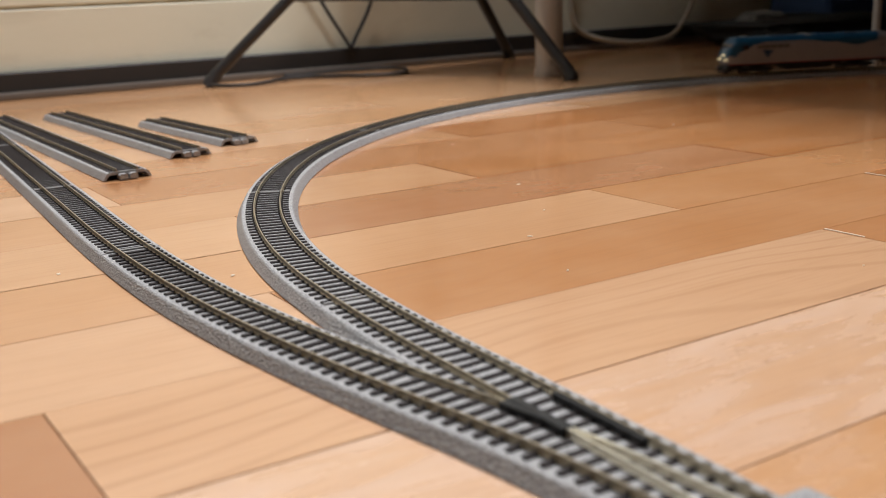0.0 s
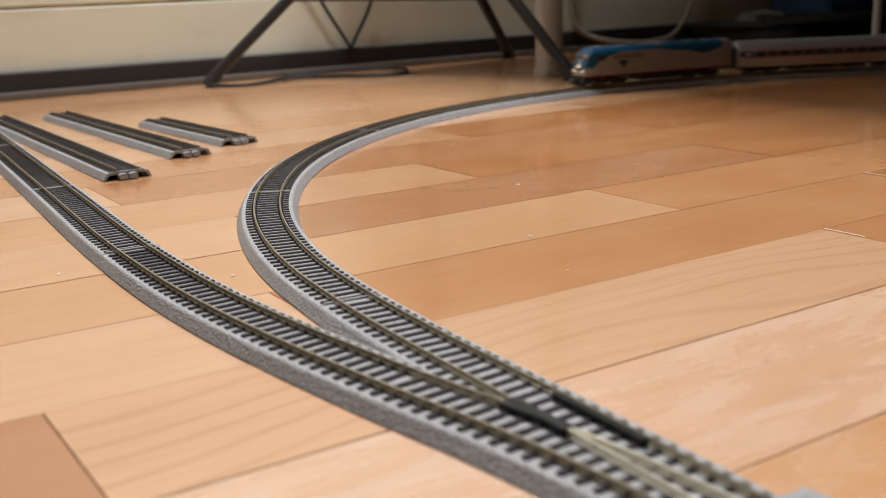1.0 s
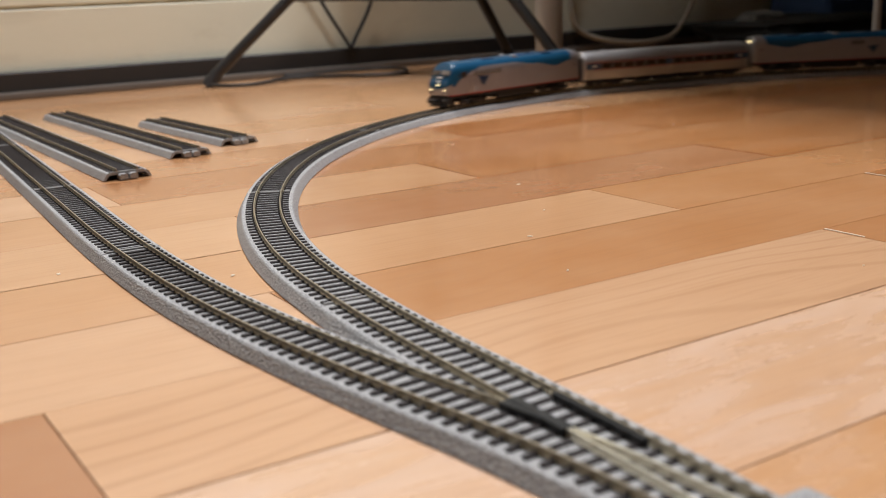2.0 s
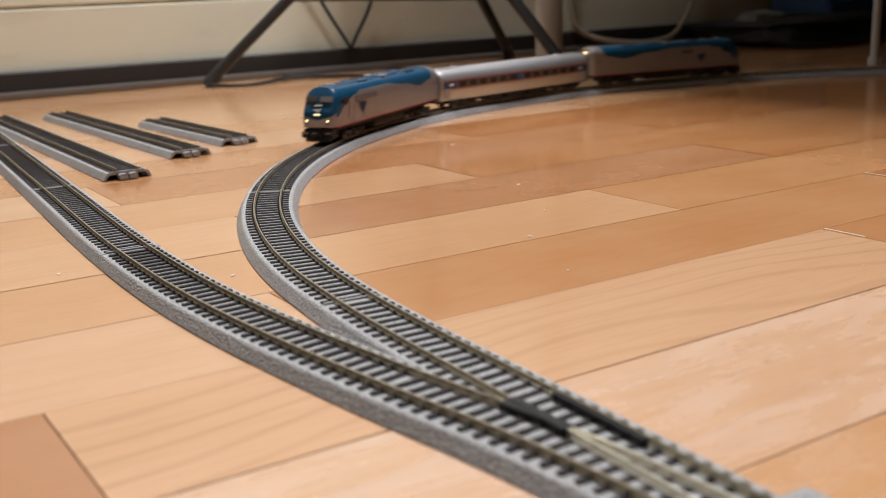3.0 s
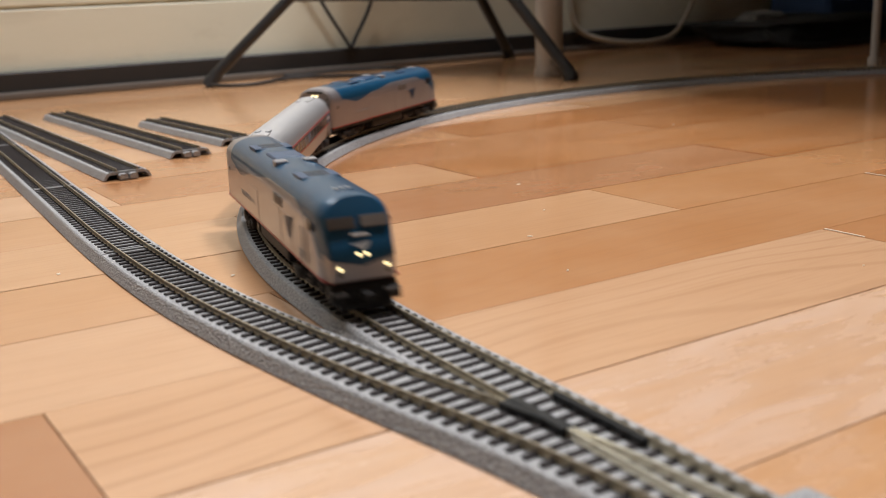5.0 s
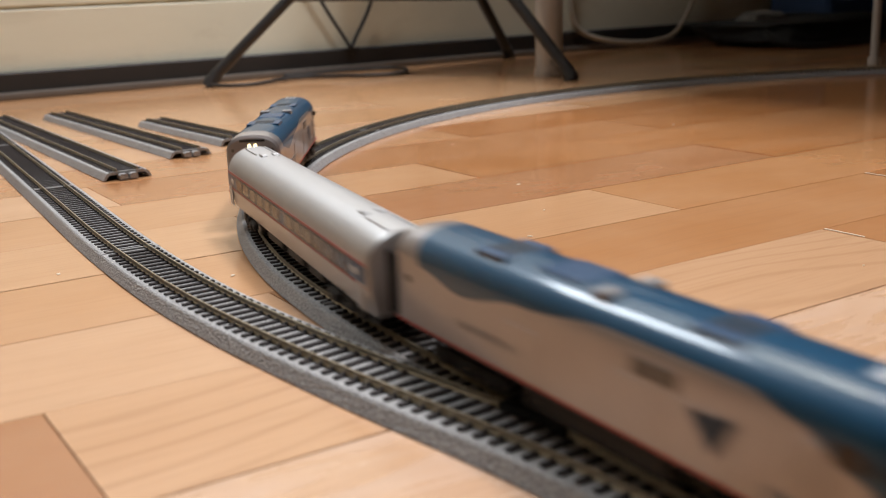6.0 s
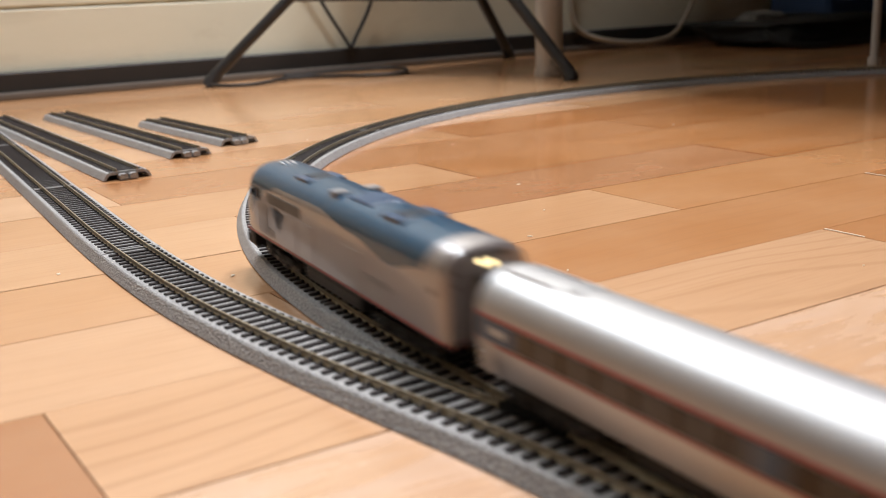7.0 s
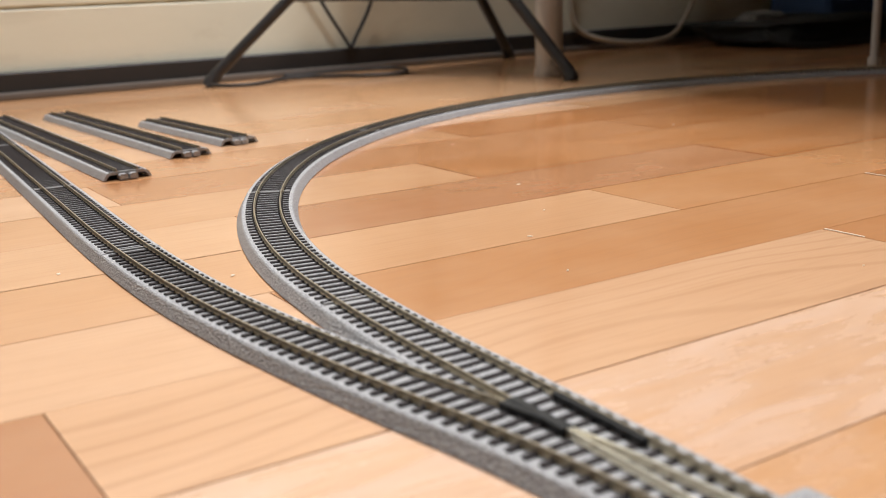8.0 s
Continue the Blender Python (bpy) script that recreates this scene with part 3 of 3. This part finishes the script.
POST = mottled("grey_post_paint", (0.20, 0.195, 0.20), (0.15, 0.15, 0.155), 80, 0.4)
NAVY = mottled("dark_blue_paint", (0.014, 0.056, 0.132), (0.020, 0.068, 0.150), 80, 0.35, 0, 0.2)
RED = mottled("dull_red_paint", (0.36, 0.045, 0.04), (0.30, 0.035, 0.03), 80, 0.4)
WHITE = mottled("white_paint", (0.78, 0.77, 0.75), (0.70, 0.69, 0.67), 80, 0.4)
BAND = mottled("dark_window_band_paint", (0.050, 0.042, 0.042), (0.038, 0.034, 0.036), 80, 0.35)
UNDER = mottled("black_underframe_plastic", (0.014, 0.013, 0.013), (0.035, 0.032, 0.030), 200, 0.5)
bsdf(UNDER).inputs["Specular IOR Level"].default_value = 0.2
GLASS = mottled("smoky_window_plastic", (0.030, 0.019, 0.013), (0.055, 0.036, 0.024), 60, 0.15, 0, 0.0, 0.0)
bsdf(GLASS).inputs["Specular IOR Level"].default_value = 0.3
CAB_GLASS = mottled("hazy_cab_window", (0.22, 0.20, 0.18), (0.16, 0.145, 0.13), 90, 0.08, 0, 0.8, 0.0)
# darker copy of the cab glass, shade painted in for one window
SHADED_GLASS = mottled("shaded_cab_window", (0.055, 0.045, 0.04), (0.10, 0.09, 0.08), 120, 0.1, 0, 0.5, 0.0)
GRILLE = mottled("grey_brown_grille", (0.16, 0.14, 0.125), (0.10, 0.09, 0.08), 200, 0.5)
LETTER = mottled("pale_grey_lettering", (0.30, 0.29, 0.29), (0.25, 0.24, 0.24), 200, 0.4)
WHEEL = mottled("dark_steel_wheel", (0.12, 0.11, 0.10), (0.20, 0.18, 0.16), 200, 0.4, 0.8)
LAMP_ON = glowing("lit_warm_lens", (1.0, 0.80, 0.42), 3.2)
LAMP_WHITE = glowing("lit_white_lens", (1.0, 0.93, 0.78), 3.0)


def section(half, z0, zs, zt, n=9, power=2.35, side=2):
    """Ring of a car body: bottom at z0, straight sides to zs, an arched roof to zt."""
    pts = [(-half, z0 + (zs - z0) * i / side) for i in range(side + 1)]
    for i in range(1, 2 * n):
        a = math.pi * (1 - i / (2 * n))
        c, s = math.cos(a), math.sin(a)
        pts.append((half * math.copysign(abs(c) ** (2 / power), c), zs + (zt - zs) * abs(s) ** (2 / power)))
    return pts + [(half, zs + (z0 - zs) * i / side) for i in range(side + 1)]


def truck(parent, x, base, mat=UNDER, drop=0.0):
    t = part("truck", box(bmesh.new(), -base / 2 - 0.008, base / 2 + 0.008, -0.0085, 0.0085, 0.005, 0.010, 0.001), mat, parent, at=pose(x, 0, 0))
    me = t.data
    bm = bmesh.new()
    bm.from_mesh(me)
    for s in (-1, 1):
        box(bm, -base / 2 - 0.009, base / 2 + 0.009, s * 0.0125 - 0.0015, s * 0.0125 + 0.0015, 0.0045, 0.0085, 0.0007)
        for k in (-1, 1):
            box(bm, k * base / 2 - 0.003, k * base / 2 + 0.003, s * 0.0137 - 0.0016, s * 0.0137 + 0.0016, 0.0028, 0.0078, 0.0008)
        for k in (-0.25, 0.25):
            rod(bm, (k * base, s * 0.0142, 0.004), (k * base, s * 0.0142, 0.0095), 0.0016, None, 8)
        box(bm, -0.005, 0.005, s * 0.0137 - 0.0012, s * 0.0137 + 0.0012, 0.0032, 0.0062, 0.0005)
    bm.to_mesh(me)
    bm.free()
    for k in (-1, 1):
        bm = bmesh.new()
        for s in (-1, 1):
            rod(bm, (k * base / 2, s * 0.0072, 0.0058), (k * base / 2, s * 0.0098, 0.0058), 0.0058, None, 22)
            rod(bm, (k * base / 2, s * 0.0066, 0.0058), (k * base / 2, s * 0.0072, 0.0058), 0.0063, None, 22)
        rod(bm, (k * base / 2, -0.008, 0.0058), (k * base / 2, 0.008, 0.0058), 0.0012, None, 8)
        part("wheelset", bm, WHEEL, t, "dark metal wheels")
    return t


def coupler(parent, x, way):
    bm = bmesh.new()
    box(bm, min(x, x + way * 0.0075), max(x, x + way * 0.0075), -0.0015, 0.0015, 0.0075, 0.0098, 0.0004)
    box(bm, min(x + way * 0.006, x + way * 0.0105), max(x + way * 0.006, x + way * 0.0105), -0.003, 0.0022, 0.0068, 0.0104, 0.0007)
    part("coupler", bm, UNDER, parent)


def locomotive(lit_rear):
    t = thing("locomotive", "blue and silver model diesel locomotive with lit headlights on the track" if not lit_rear else "blue and silver model locomotive with two lit rear lamps", "model train")
    H, Z0, ZS, ZT = 0.0172, 0.0140, 0.0372, 0.0510
    LEAN = 0.0118
    rings = []
    # from the flat rear to the sloping nose
    for x, half, zs, zt in ((-0.121, 0.0158, 0.0375, 0.0482), (-0.1195, 0.0170, 0.0383, 0.0500), (-0.114, H, ZS, ZT)):
        rings.append([(x, y, z) for y, z in section(half, Z0, zs, zt, power=2.5, side=6)])
    for i in range(1, 20):
        x = -0.114 + i * 0.0112
        rings.append([(x, y, z) for y, z in section(H, Z0, ZS, ZT, power=2.5, side=6)])

    def nose(k):
        pts = []
        for y, z in section(H, Z0, ZS, ZT, power=2.5, side=6):
            # the front leans back above the headlight line, and narrows
            lean = LEAN * max(0.0, (z - 0.0245) / 0.026) ** 1.1
            x = 0.121 - 0.0012 - lean
            pts.append((0.0988 + (x - 0.0988) * k, y * (1 - 0.14 * k ** 3), z - (0.0005 * k ** 2 if z > 0.04 else 0)))
        return pts

    for k in (0.15, 0.4, 0.65, 0.85, 0.95, 1.0):
        rings.append(nose(k))
    rings.append([(x + 0.0008, y * 0.955, z - (0.001 if z > 0.03 else -0.0006)) for x, y, z in nose(1.0)])
    shell = loft(rings)
    shell.faces.ensure_lookup_table()
    shell.verts.ensure_lookup_table()
    bmesh.ops.delete(shell, geom=[shell.faces[-1]], context="FACES_ONLY")
    n = len(rings[0])
    shell.verts.ensure_lookup_table()
    tip = list(shell.verts)[-n:]
    for i in range(n // 2):
        j = n - 1 - i
        if j - 1 > i + 1:
            shell.faces.new((tip[i], tip[i + 1], tip[j - 1], tip[j])).smooth = False
        elif j - 1 == i + 1:
            shell.faces.new((tip[i], tip[i + 1], tip[j]))
    bmesh.ops.recalc_face_normals(shell, faces=shell.faces)
    body = part("body", shell, LIVERY, t, "silver body with a wavy blue roof band", smooth=True)
    # cab front
    lean = math.degrees(math.atan2(LEAN, 0.026))

    def front_panel(name, y0, y1, z0, z1, mat, thick=0.0006, label=""):
        zc = (z0 + z1) / 2
        x = 0.121 - 0.0004 - LEAN * max(0.0, (zc - 0.0245) / 0.026) ** 1.1
        bm = boxed(-thick, thick, y0, y1, -(z1 - z0) / 2, (z1 - z0) / 2, 0.0004, 2)
        return part(name, bm, mat, t, label, at=pose(x, 0, zc, 0, -lean if zc > 0.0245 else 0, 0))

    for s in (-1, 1):
        front_panel("cab_window", *sorted((s * 0.0013, s * 0.0138)), 0.0368, 0.0422, CAB_GLASS if s > 0 else SHADED_GLASS, 0.0009, "hazy cab window")
        lens = bmesh.new()
        rod(lens, (0.1195, s * 0.0018, 0.0262), (0.1205, s * 0.0018, 0.0262), 0.0008, None, 12)
        part("headlight", lens, LAMP_ON, t, "lit warm headlight")
        lens = bmesh.new()
        rod(lens, (0.1200, s * 0.0108, 0.0205), (0.1213, s * 0.0108, 0.0205), 0.0008, None, 12)
        part("ditch_light", lens, LAMP_ON, t, "lit warm lamp")
        lens = bmesh.new()
        rod(lens, (0.1200, s * 0.0108, 0.0178), (0.1215, s * 0.0108, 0.0178), 0.0010, None, 12)
        part("marker_lamp", lens, GRILLE, t)
    front_panel("number_board", -0.0040, 0.0040, 0.0336, 0.0349, WHITE, 0.0005, "white number board")
    bm = bmesh.new()
    vs = [bm.verts.new(p) for p in ((0, -0.0055, 0.0012), (0, 0.0045, 0.0020), (0, 0.0028, -0.0006), (0, 0.0005, -0.0022), (0, -0.0018, -0.0004))]
    f = bm.faces.new(vs)
    bmesh.ops.solidify(bm, geom=[f], thickness=0.0005)
    part("front_emblem", bm, WHITE, t, "plain white emblem", at=pose(0.1193, 0, 0.0298, 0, -lean, 0))
    for s in (-1, 1):
        arm = boxed(0.1015, 0.1030, *sorted((s * 0.0170, s * 0.0188)), 0.0350, 0.0385, 0.0004)
        part("mirror", arm, UNDER, t, "small black mirror")
    # pilot and buffer beam
    bm = boxed(0.1115, 0.1205, -0.0155, 0.0155, 0.0040, 0.0130, 0.0015, 2)
    box(bm, 0.1165, 0.1225, -0.0125, 0.0125, 0.0012, 0.0050, 0.0010, 2)
    for s in (-1, 1):
        box(bm, 0.1185, 0.1230, *sorted((s * 0.0100, s * 0.0160)), 0.0048, 0.0105, 0.0010, 2)
        rod(bm, (0.1215, s * 0.0055, 0.0030), (0.1225, s * 0.0050, 0.0095), 0.0006, None, 6)
    part("pilot", bm, UNDER, t, "black pilot")
    for s in (-1, 1):
        part("step", boxed(0.1195, 0.1235, *sorted((s * 0.0085, s * 0.0148)), 0.0085, 0.0100, 0.0003), GRILLE, t)
    coupler(t, 0.118, 1)
    coupler(t, -0.118, -1)
    # underframe
    bm = boxed(-0.118, 0.112, -0.0150, 0.0150, 0.0105, 0.0144, 0.0008)
    box(bm, -0.036, 0.034, -0.0148, 0.0148, 0.0038, 0.0115, 0.002, 2)
    part("underframe", bm, UNDER, t, "black fuel tank and frame")
    part("red_sill", boxed(-0.1205, 0.116, -0.01735, 0.01735, 0.0137, 0.0147), RED, t, "thin red stripe")
    trucks = [truck(t, 0.075, 0.033), truck(t, -0.075, 0.033)]
    # sides
    for s in (-1, 1):
        y = s * H
        # the two sides carry different vents
        start, count, badge = (0.030, 5, 0.062) if s > 0 else (0.021, 2, 0.053)
        for i in range(count):
            part("side_grille", boxed(start + i * 0.0098, start + 0.0085 + i * 0.0098, *sorted((y - s * 0.0004, y + s * 0.0004)), 0.0342, 0.0395, 0.0002), GRILLE, t)
        part("cab_side_window", boxed(0.0905, 0.0985, *sorted((y - s * 0.0004, y + s * 0.0004)), 0.0335, 0.0395, 0.0003), GLASS, t)
        part("cab_door", boxed(0.0825, 0.0885, *sorted((y - s * 0.0003, y + s * 0.0003)), 0.0155, 0.0370, 0.0003), LIVERY, t)
        for k in (-1, 1):
            part("handrail", rod(bmesh.new(), (0.0855 + k * 0.0040, y + s * 0.0007, 0.0165), (0.0855 + k * 0.0040, y + s * 0.0007, 0.033), 0.0003, None, 6), COACH_SILVER, t)
        bm = bmesh.new()
        vs = [bm.verts.new(p) for p in ((-0.0085, 0, 0.0045), (0.0085, 0, 0.0060), (0.0040, 0, -0.0010), (0.0005, 0, -0.0060), (-0.0035, 0, -0.0012))]
        f = bm.faces.new(vs)
        bmesh.ops.solidify(bm, geom=[f], thickness=0.0003)
        part("side_emblem", bm, NAVY, t, "plain dark blue emblem", at=pose(badge, y + s * 0.0006, 0.0270))
        for i in range(7):
            part("lettering_bar", boxed(-0.073 + i * 0.0058, -0.0692 + i * 0.0058, *sorted((y - s * 0.0002, y + s * 0.0003)), 0.0225, 0.0252), LETTER, t)
        part("side_number", boxed(0.071, 0.080, *sorted((y - s * 0.0002, y + s * 0.0003)), 0.0165, 0.0205), LETTER, t)
        part("small_mark", boxed(-0.112, -0.1085, *sorted((y - s * 0.0002, y + s * 0.0003)), 0.031, 0.0335), GRILLE, t)
        for k in (-0.045, 0.012, 0.036):
            part("access_door", boxed(k, k + 0.022, *sorted((y - s * 0.0002, y + s * 0.00025)), 0.0150, 0.0330, 0.0002), LIVERY, t)
    # roof
    for x, w in ((0.045, 0.012), (-0.062, 0.013)):
        bm = boxed(x - 0.009, x + 0.009, -w + 0.002, w - 0.002, 0.0480, 0.0509, 0.0006, 2)
        hatch = part("roof_hatch", bm, NAVY, t)
        for i in range(2):
            b2 = boxed(x - 0.0065 + i * 0.008, x - 0.0015 + i * 0.008, -w + 0.0065, w - 0.0065, 0.0504, 0.0511, 0.0002)
            part("fan_grille", b2, UNDER, hatch, "black slotted grille")
    for s in (-1, 1):
        part("exhaust_vent", boxed(-0.004, 0.003, *sorted((s * 0.0045, s * 0.0115)), 0.0480, 0.0518, 0.0005), LETTER, t, "grey exhaust vent")
    part("roof_panel", boxed(-0.036, -0.012, -0.0085, 0.0085, 0.0480, 0.0512, 0.0008), NAVY, t)
    for i in range(3):
        part("air_horn", rod(bmesh.new(), (0.088, (i - 1) * 0.003, 0.0508), (0.095, (i - 1) * 0.003, 0.0508), 0.0005, 0.0011, 8), COACH_SILVER, t, "silver air horn")
    # flat end
    part("end_door", boxed(-0.1222, -0.1205, -0.0062, 0.0062, 0.0135, 0.0385, 0.0004), GRILLE, t)
    part("end_vent", boxed(-0.1214, -0.1190, -0.0080, 0.0080, 0.0458, 0.0472, 0.0002), UNDER, t, "black slot vent")
    for s in (-1, 1):
        lens = bmesh.new()
        rod(lens, (-0.1195, s * 0.0019, 0.0432), (-0.1216, s * 0.0019, 0.0432), 0.0012, None, 12)
        part("end_lamp", lens, LAMP_ON if lit_rear else GRILLE, t, "lit yellow lamp" if lit_rear else "dark lamp")
        for z in (0.0405, 0.0355):
            part("marker_lamp", rod(bmesh.new(), (-0.1195, s * 0.0125, z), (-0.1215, s * 0.0125, z), 0.0010, None, 10), GRILLE, t)
    return t, trucks


def coach():
    t = thing("passenger_coach", "silver model passenger coach with blue window band and red stripes", "model train")
    L, H, Z0, ZT = 0.126, 0.0172, 0.0095, 0.0452
    rings = []
    for x, k in ((-L, 0.93), (-L + 0.0008, 0.975), (-L + 0.003, 1.0), *[(-L + 0.003 + i * 0.0123, 1.0) for i in range(1, 20)], (L - 0.003, 1.0), (L - 0.0008, 0.975), (L, 0.93)):
        ring = []
        for y, z in section(H, Z0, 0.0300, ZT, 10, 2.15, 5):
            tuck = 1 - 0.17 * max(0.0, (0.0215 - z) / 0.012) ** 1.3
            ring.append((x, y * k * tuck, Z0 + (z - Z0) * (0.985 + 0.015 * k)))
        rings.append(ring)
    part("body", loft(rings), COACH_SILVER, t, "silver rounded body", smooth=True)
    for s in (-1, 1):
        y = s * H
        part("window_band", boxed(-0.103, 0.103, *sorted((y - s * 0.0004, y + s * 0.0003)), 0.0232, 0.0305), BAND, t, "dark window band")
        for k in (-1, 1):
            part("end_band", boxed(*sorted((k * 0.1031, k * (L - 0.002))), *sorted((y - s * 0.0004, y + s * 0.0003)), 0.0232, 0.0305), NAVY, t, "dark blue band")
        part("end_band", boxed(-0.0060, 0.0060, *sorted((y - s * 0.0003, y + s * 0.0004)), 0.0232, 0.0305), NAVY, t, "dark blue band")
        part("red_stripe", boxed(-L + 0.002, L - 0.002, *sorted((y - s * 0.0005, y + s * 0.00025)), 0.0310, 0.0320), RED, t, "thin red stripe")
        part("red_stripe", boxed(-L + 0.002, L - 0.002, *sorted((y - s * 0.0005, y + s * 0.00025)), 0.0217, 0.0226), RED, t, "thin red stripe")
        for i in range(12):
            x = (i - 5.5) * 0.0164 + (0.0045 if i > 5 else -0.0045)
            part("window", boxed(x - 0.0068, x + 0.0068, *sorted((y - s * 0.0002, y + s * 0.0005)), 0.0235, 0.0302, 0.0003), GLASS, t, "smoky window")
            part("window_post", boxed(x + 0.0071, x + 0.0093, *sorted((y - s * 0.0002, y + s * 0.00055)), 0.0234, 0.0303, 0.0002), POST, t, "grey window post")
        for k in (-1, 1):
            bm = boxed(k * 0.112 - 0.003, k * 0.112 + 0.003, *sorted((y - s * 0.0002, y + s * 0.0005)), 0.0255, 0.0285, 0.0003)
            part("side_emblem", bm, WHITE, t, "plain white emblem")
            part("door", boxed(k * 0.1185 - 0.0035, k * 0.1185 + 0.0035, *sorted((y - s * 0.0004, y + s * 0.0004)), 0.0115, 0.0230, 0.0002), COACH_SILVER, t)
    for k in (-1, 1):
        part("diaphragm", boxed(k * L - 0.0015, k * L + 0.0030, -0.0085, 0.0085, 0.0110, 0.0375, 0.0012, 2), RUBBER, t, "black rubber gangway")
        for s in (-1, 1):
            part("roof_rib", boxed(*sorted((k * 0.096, k * 0.122)), s * 0.0058 - 0.0004, s * 0.0058 + 0.0004, 0.0440, 0.0452), COACH_SILVER, t)
        for s in (-1, 1):
            part("roof_vent", boxed(k * 0.088 - 0.003, k * 0.088 + 0.003, s * 0.0035 - 0.0018, s * 0.0035 + 0.0018, 0.0440, 0.0459, 0.0004), COACH_SILVER, t, "small silver roof vent")
        coupler(t, k * 0.120, k)
    bm = boxed(-0.118, 0.118, -0.0120, 0.0120, 0.0082, 0.0104, 0.0005)
    for x0, x1 in ((-0.052, -0.020), (-0.012, 0.018), (0.026, 0.050)):
        box(bm, x0, x1, -0.0130, 0.0130, 0.0032, 0.0090, 0.001)
    part("underframe", bm, UNDER, t, "black underframe boxes")
    return t, [truck(t, 0.090, 0.030), truck(t, -0.090, 0.030)]


LEAD, LEAD_TRUCKS = locomotive(False)
COACH, COACH_TRUCKS = coach()
TAIL, TAIL_TRUCKS = locomotive(True)

LEAD.scale = TAIL.scale = (0.942, 0.965, 0.950)
COACH.scale = (1.0, 0.975, 0.945)

# where the head of the train stands along the main line, by seconds
HEAD = [(0.0, 1.560), (0.5, 1.449), (1.0, 1.335), (1.5, 1.217), (2.25, 1.031), (3.0, 0.841), (3.5, 0.7185), (4.0, 0.592), (4.5, 0.461), (5.0, 0.333), (5.4, 0.227), (5.8, 0.114), (6.0, 0.054), (6.5, -0.097), (7.0, -0.266), (7.5, -0.4675), (8.0, -0.684)]


def head_at(t):
    """A smooth curve through HEAD."""
    n = len(HEAD)
    i = max(0, min(n - 2, sum(1 for a, _ in HEAD if a <= t) - 1))

    def slope(j):
        a, b = max(0, j - 1), min(n - 1, j + 1)
        return (HEAD[b][1] - HEAD[a][1]) / (HEAD[b][0] - HEAD[a][0])

    (t0, p0), (t1, p1) = HEAD[i], HEAD[i + 1]
    h, u = t1 - t0, (t - t0) / (t1 - t0)
    return (2 * u**3 - 3 * u**2 + 1) * p0 + (u**3 - 2 * u**2 + u) * h * slope(i) + (3 * u**2 - 2 * u**3) * p1 + (u**3 - u**2) * h * slope(i + 1)


def motions():
    times = [i * 0.1 for i in range(81)]
    cars = ((LEAD, LEAD_TRUCKS, 0.114, 0.0706, 0), (COACH, COACH_TRUCKS, 0.228 + 0.013 + 0.126, 0.090, 0), (TAIL, TAIL_TRUCKS, 0.228 + 0.013 + 0.252 + 0.013 + 0.114, 0.0706, 180))
    for car, trucks, back, half, flip in cars:
        pivot = half / car.scale[0]
        rows, bogie = [], ([], [])
        for t in times:
            s = head_at(t) + back
            p, q = MAIN.at(s - half), MAIN.at(s + half)
            turn = math.degrees(math.atan2(p[1] - q[1], p[0] - q[0])) + flip
            rows.append((t, pose((p[0] + q[0]) / 2, (p[1] + q[1]) / 2, RAIL_TOP, 0, 0, turn)))
            for k, (end, x) in enumerate(((p, half), (q, -half)) if flip == 0 else ((q, half), (p, -half))):
                d = (math.degrees(end[2]) + 180 + flip - turn + 180) % 360 - 180
                bogie[k].append((t, pose(math.copysign(pivot, x), 0, 0, 0, 0, d)))
        walk(car, rows)
        for tr, r in zip(trucks, bogie):
            walk(tr, r)


motions()
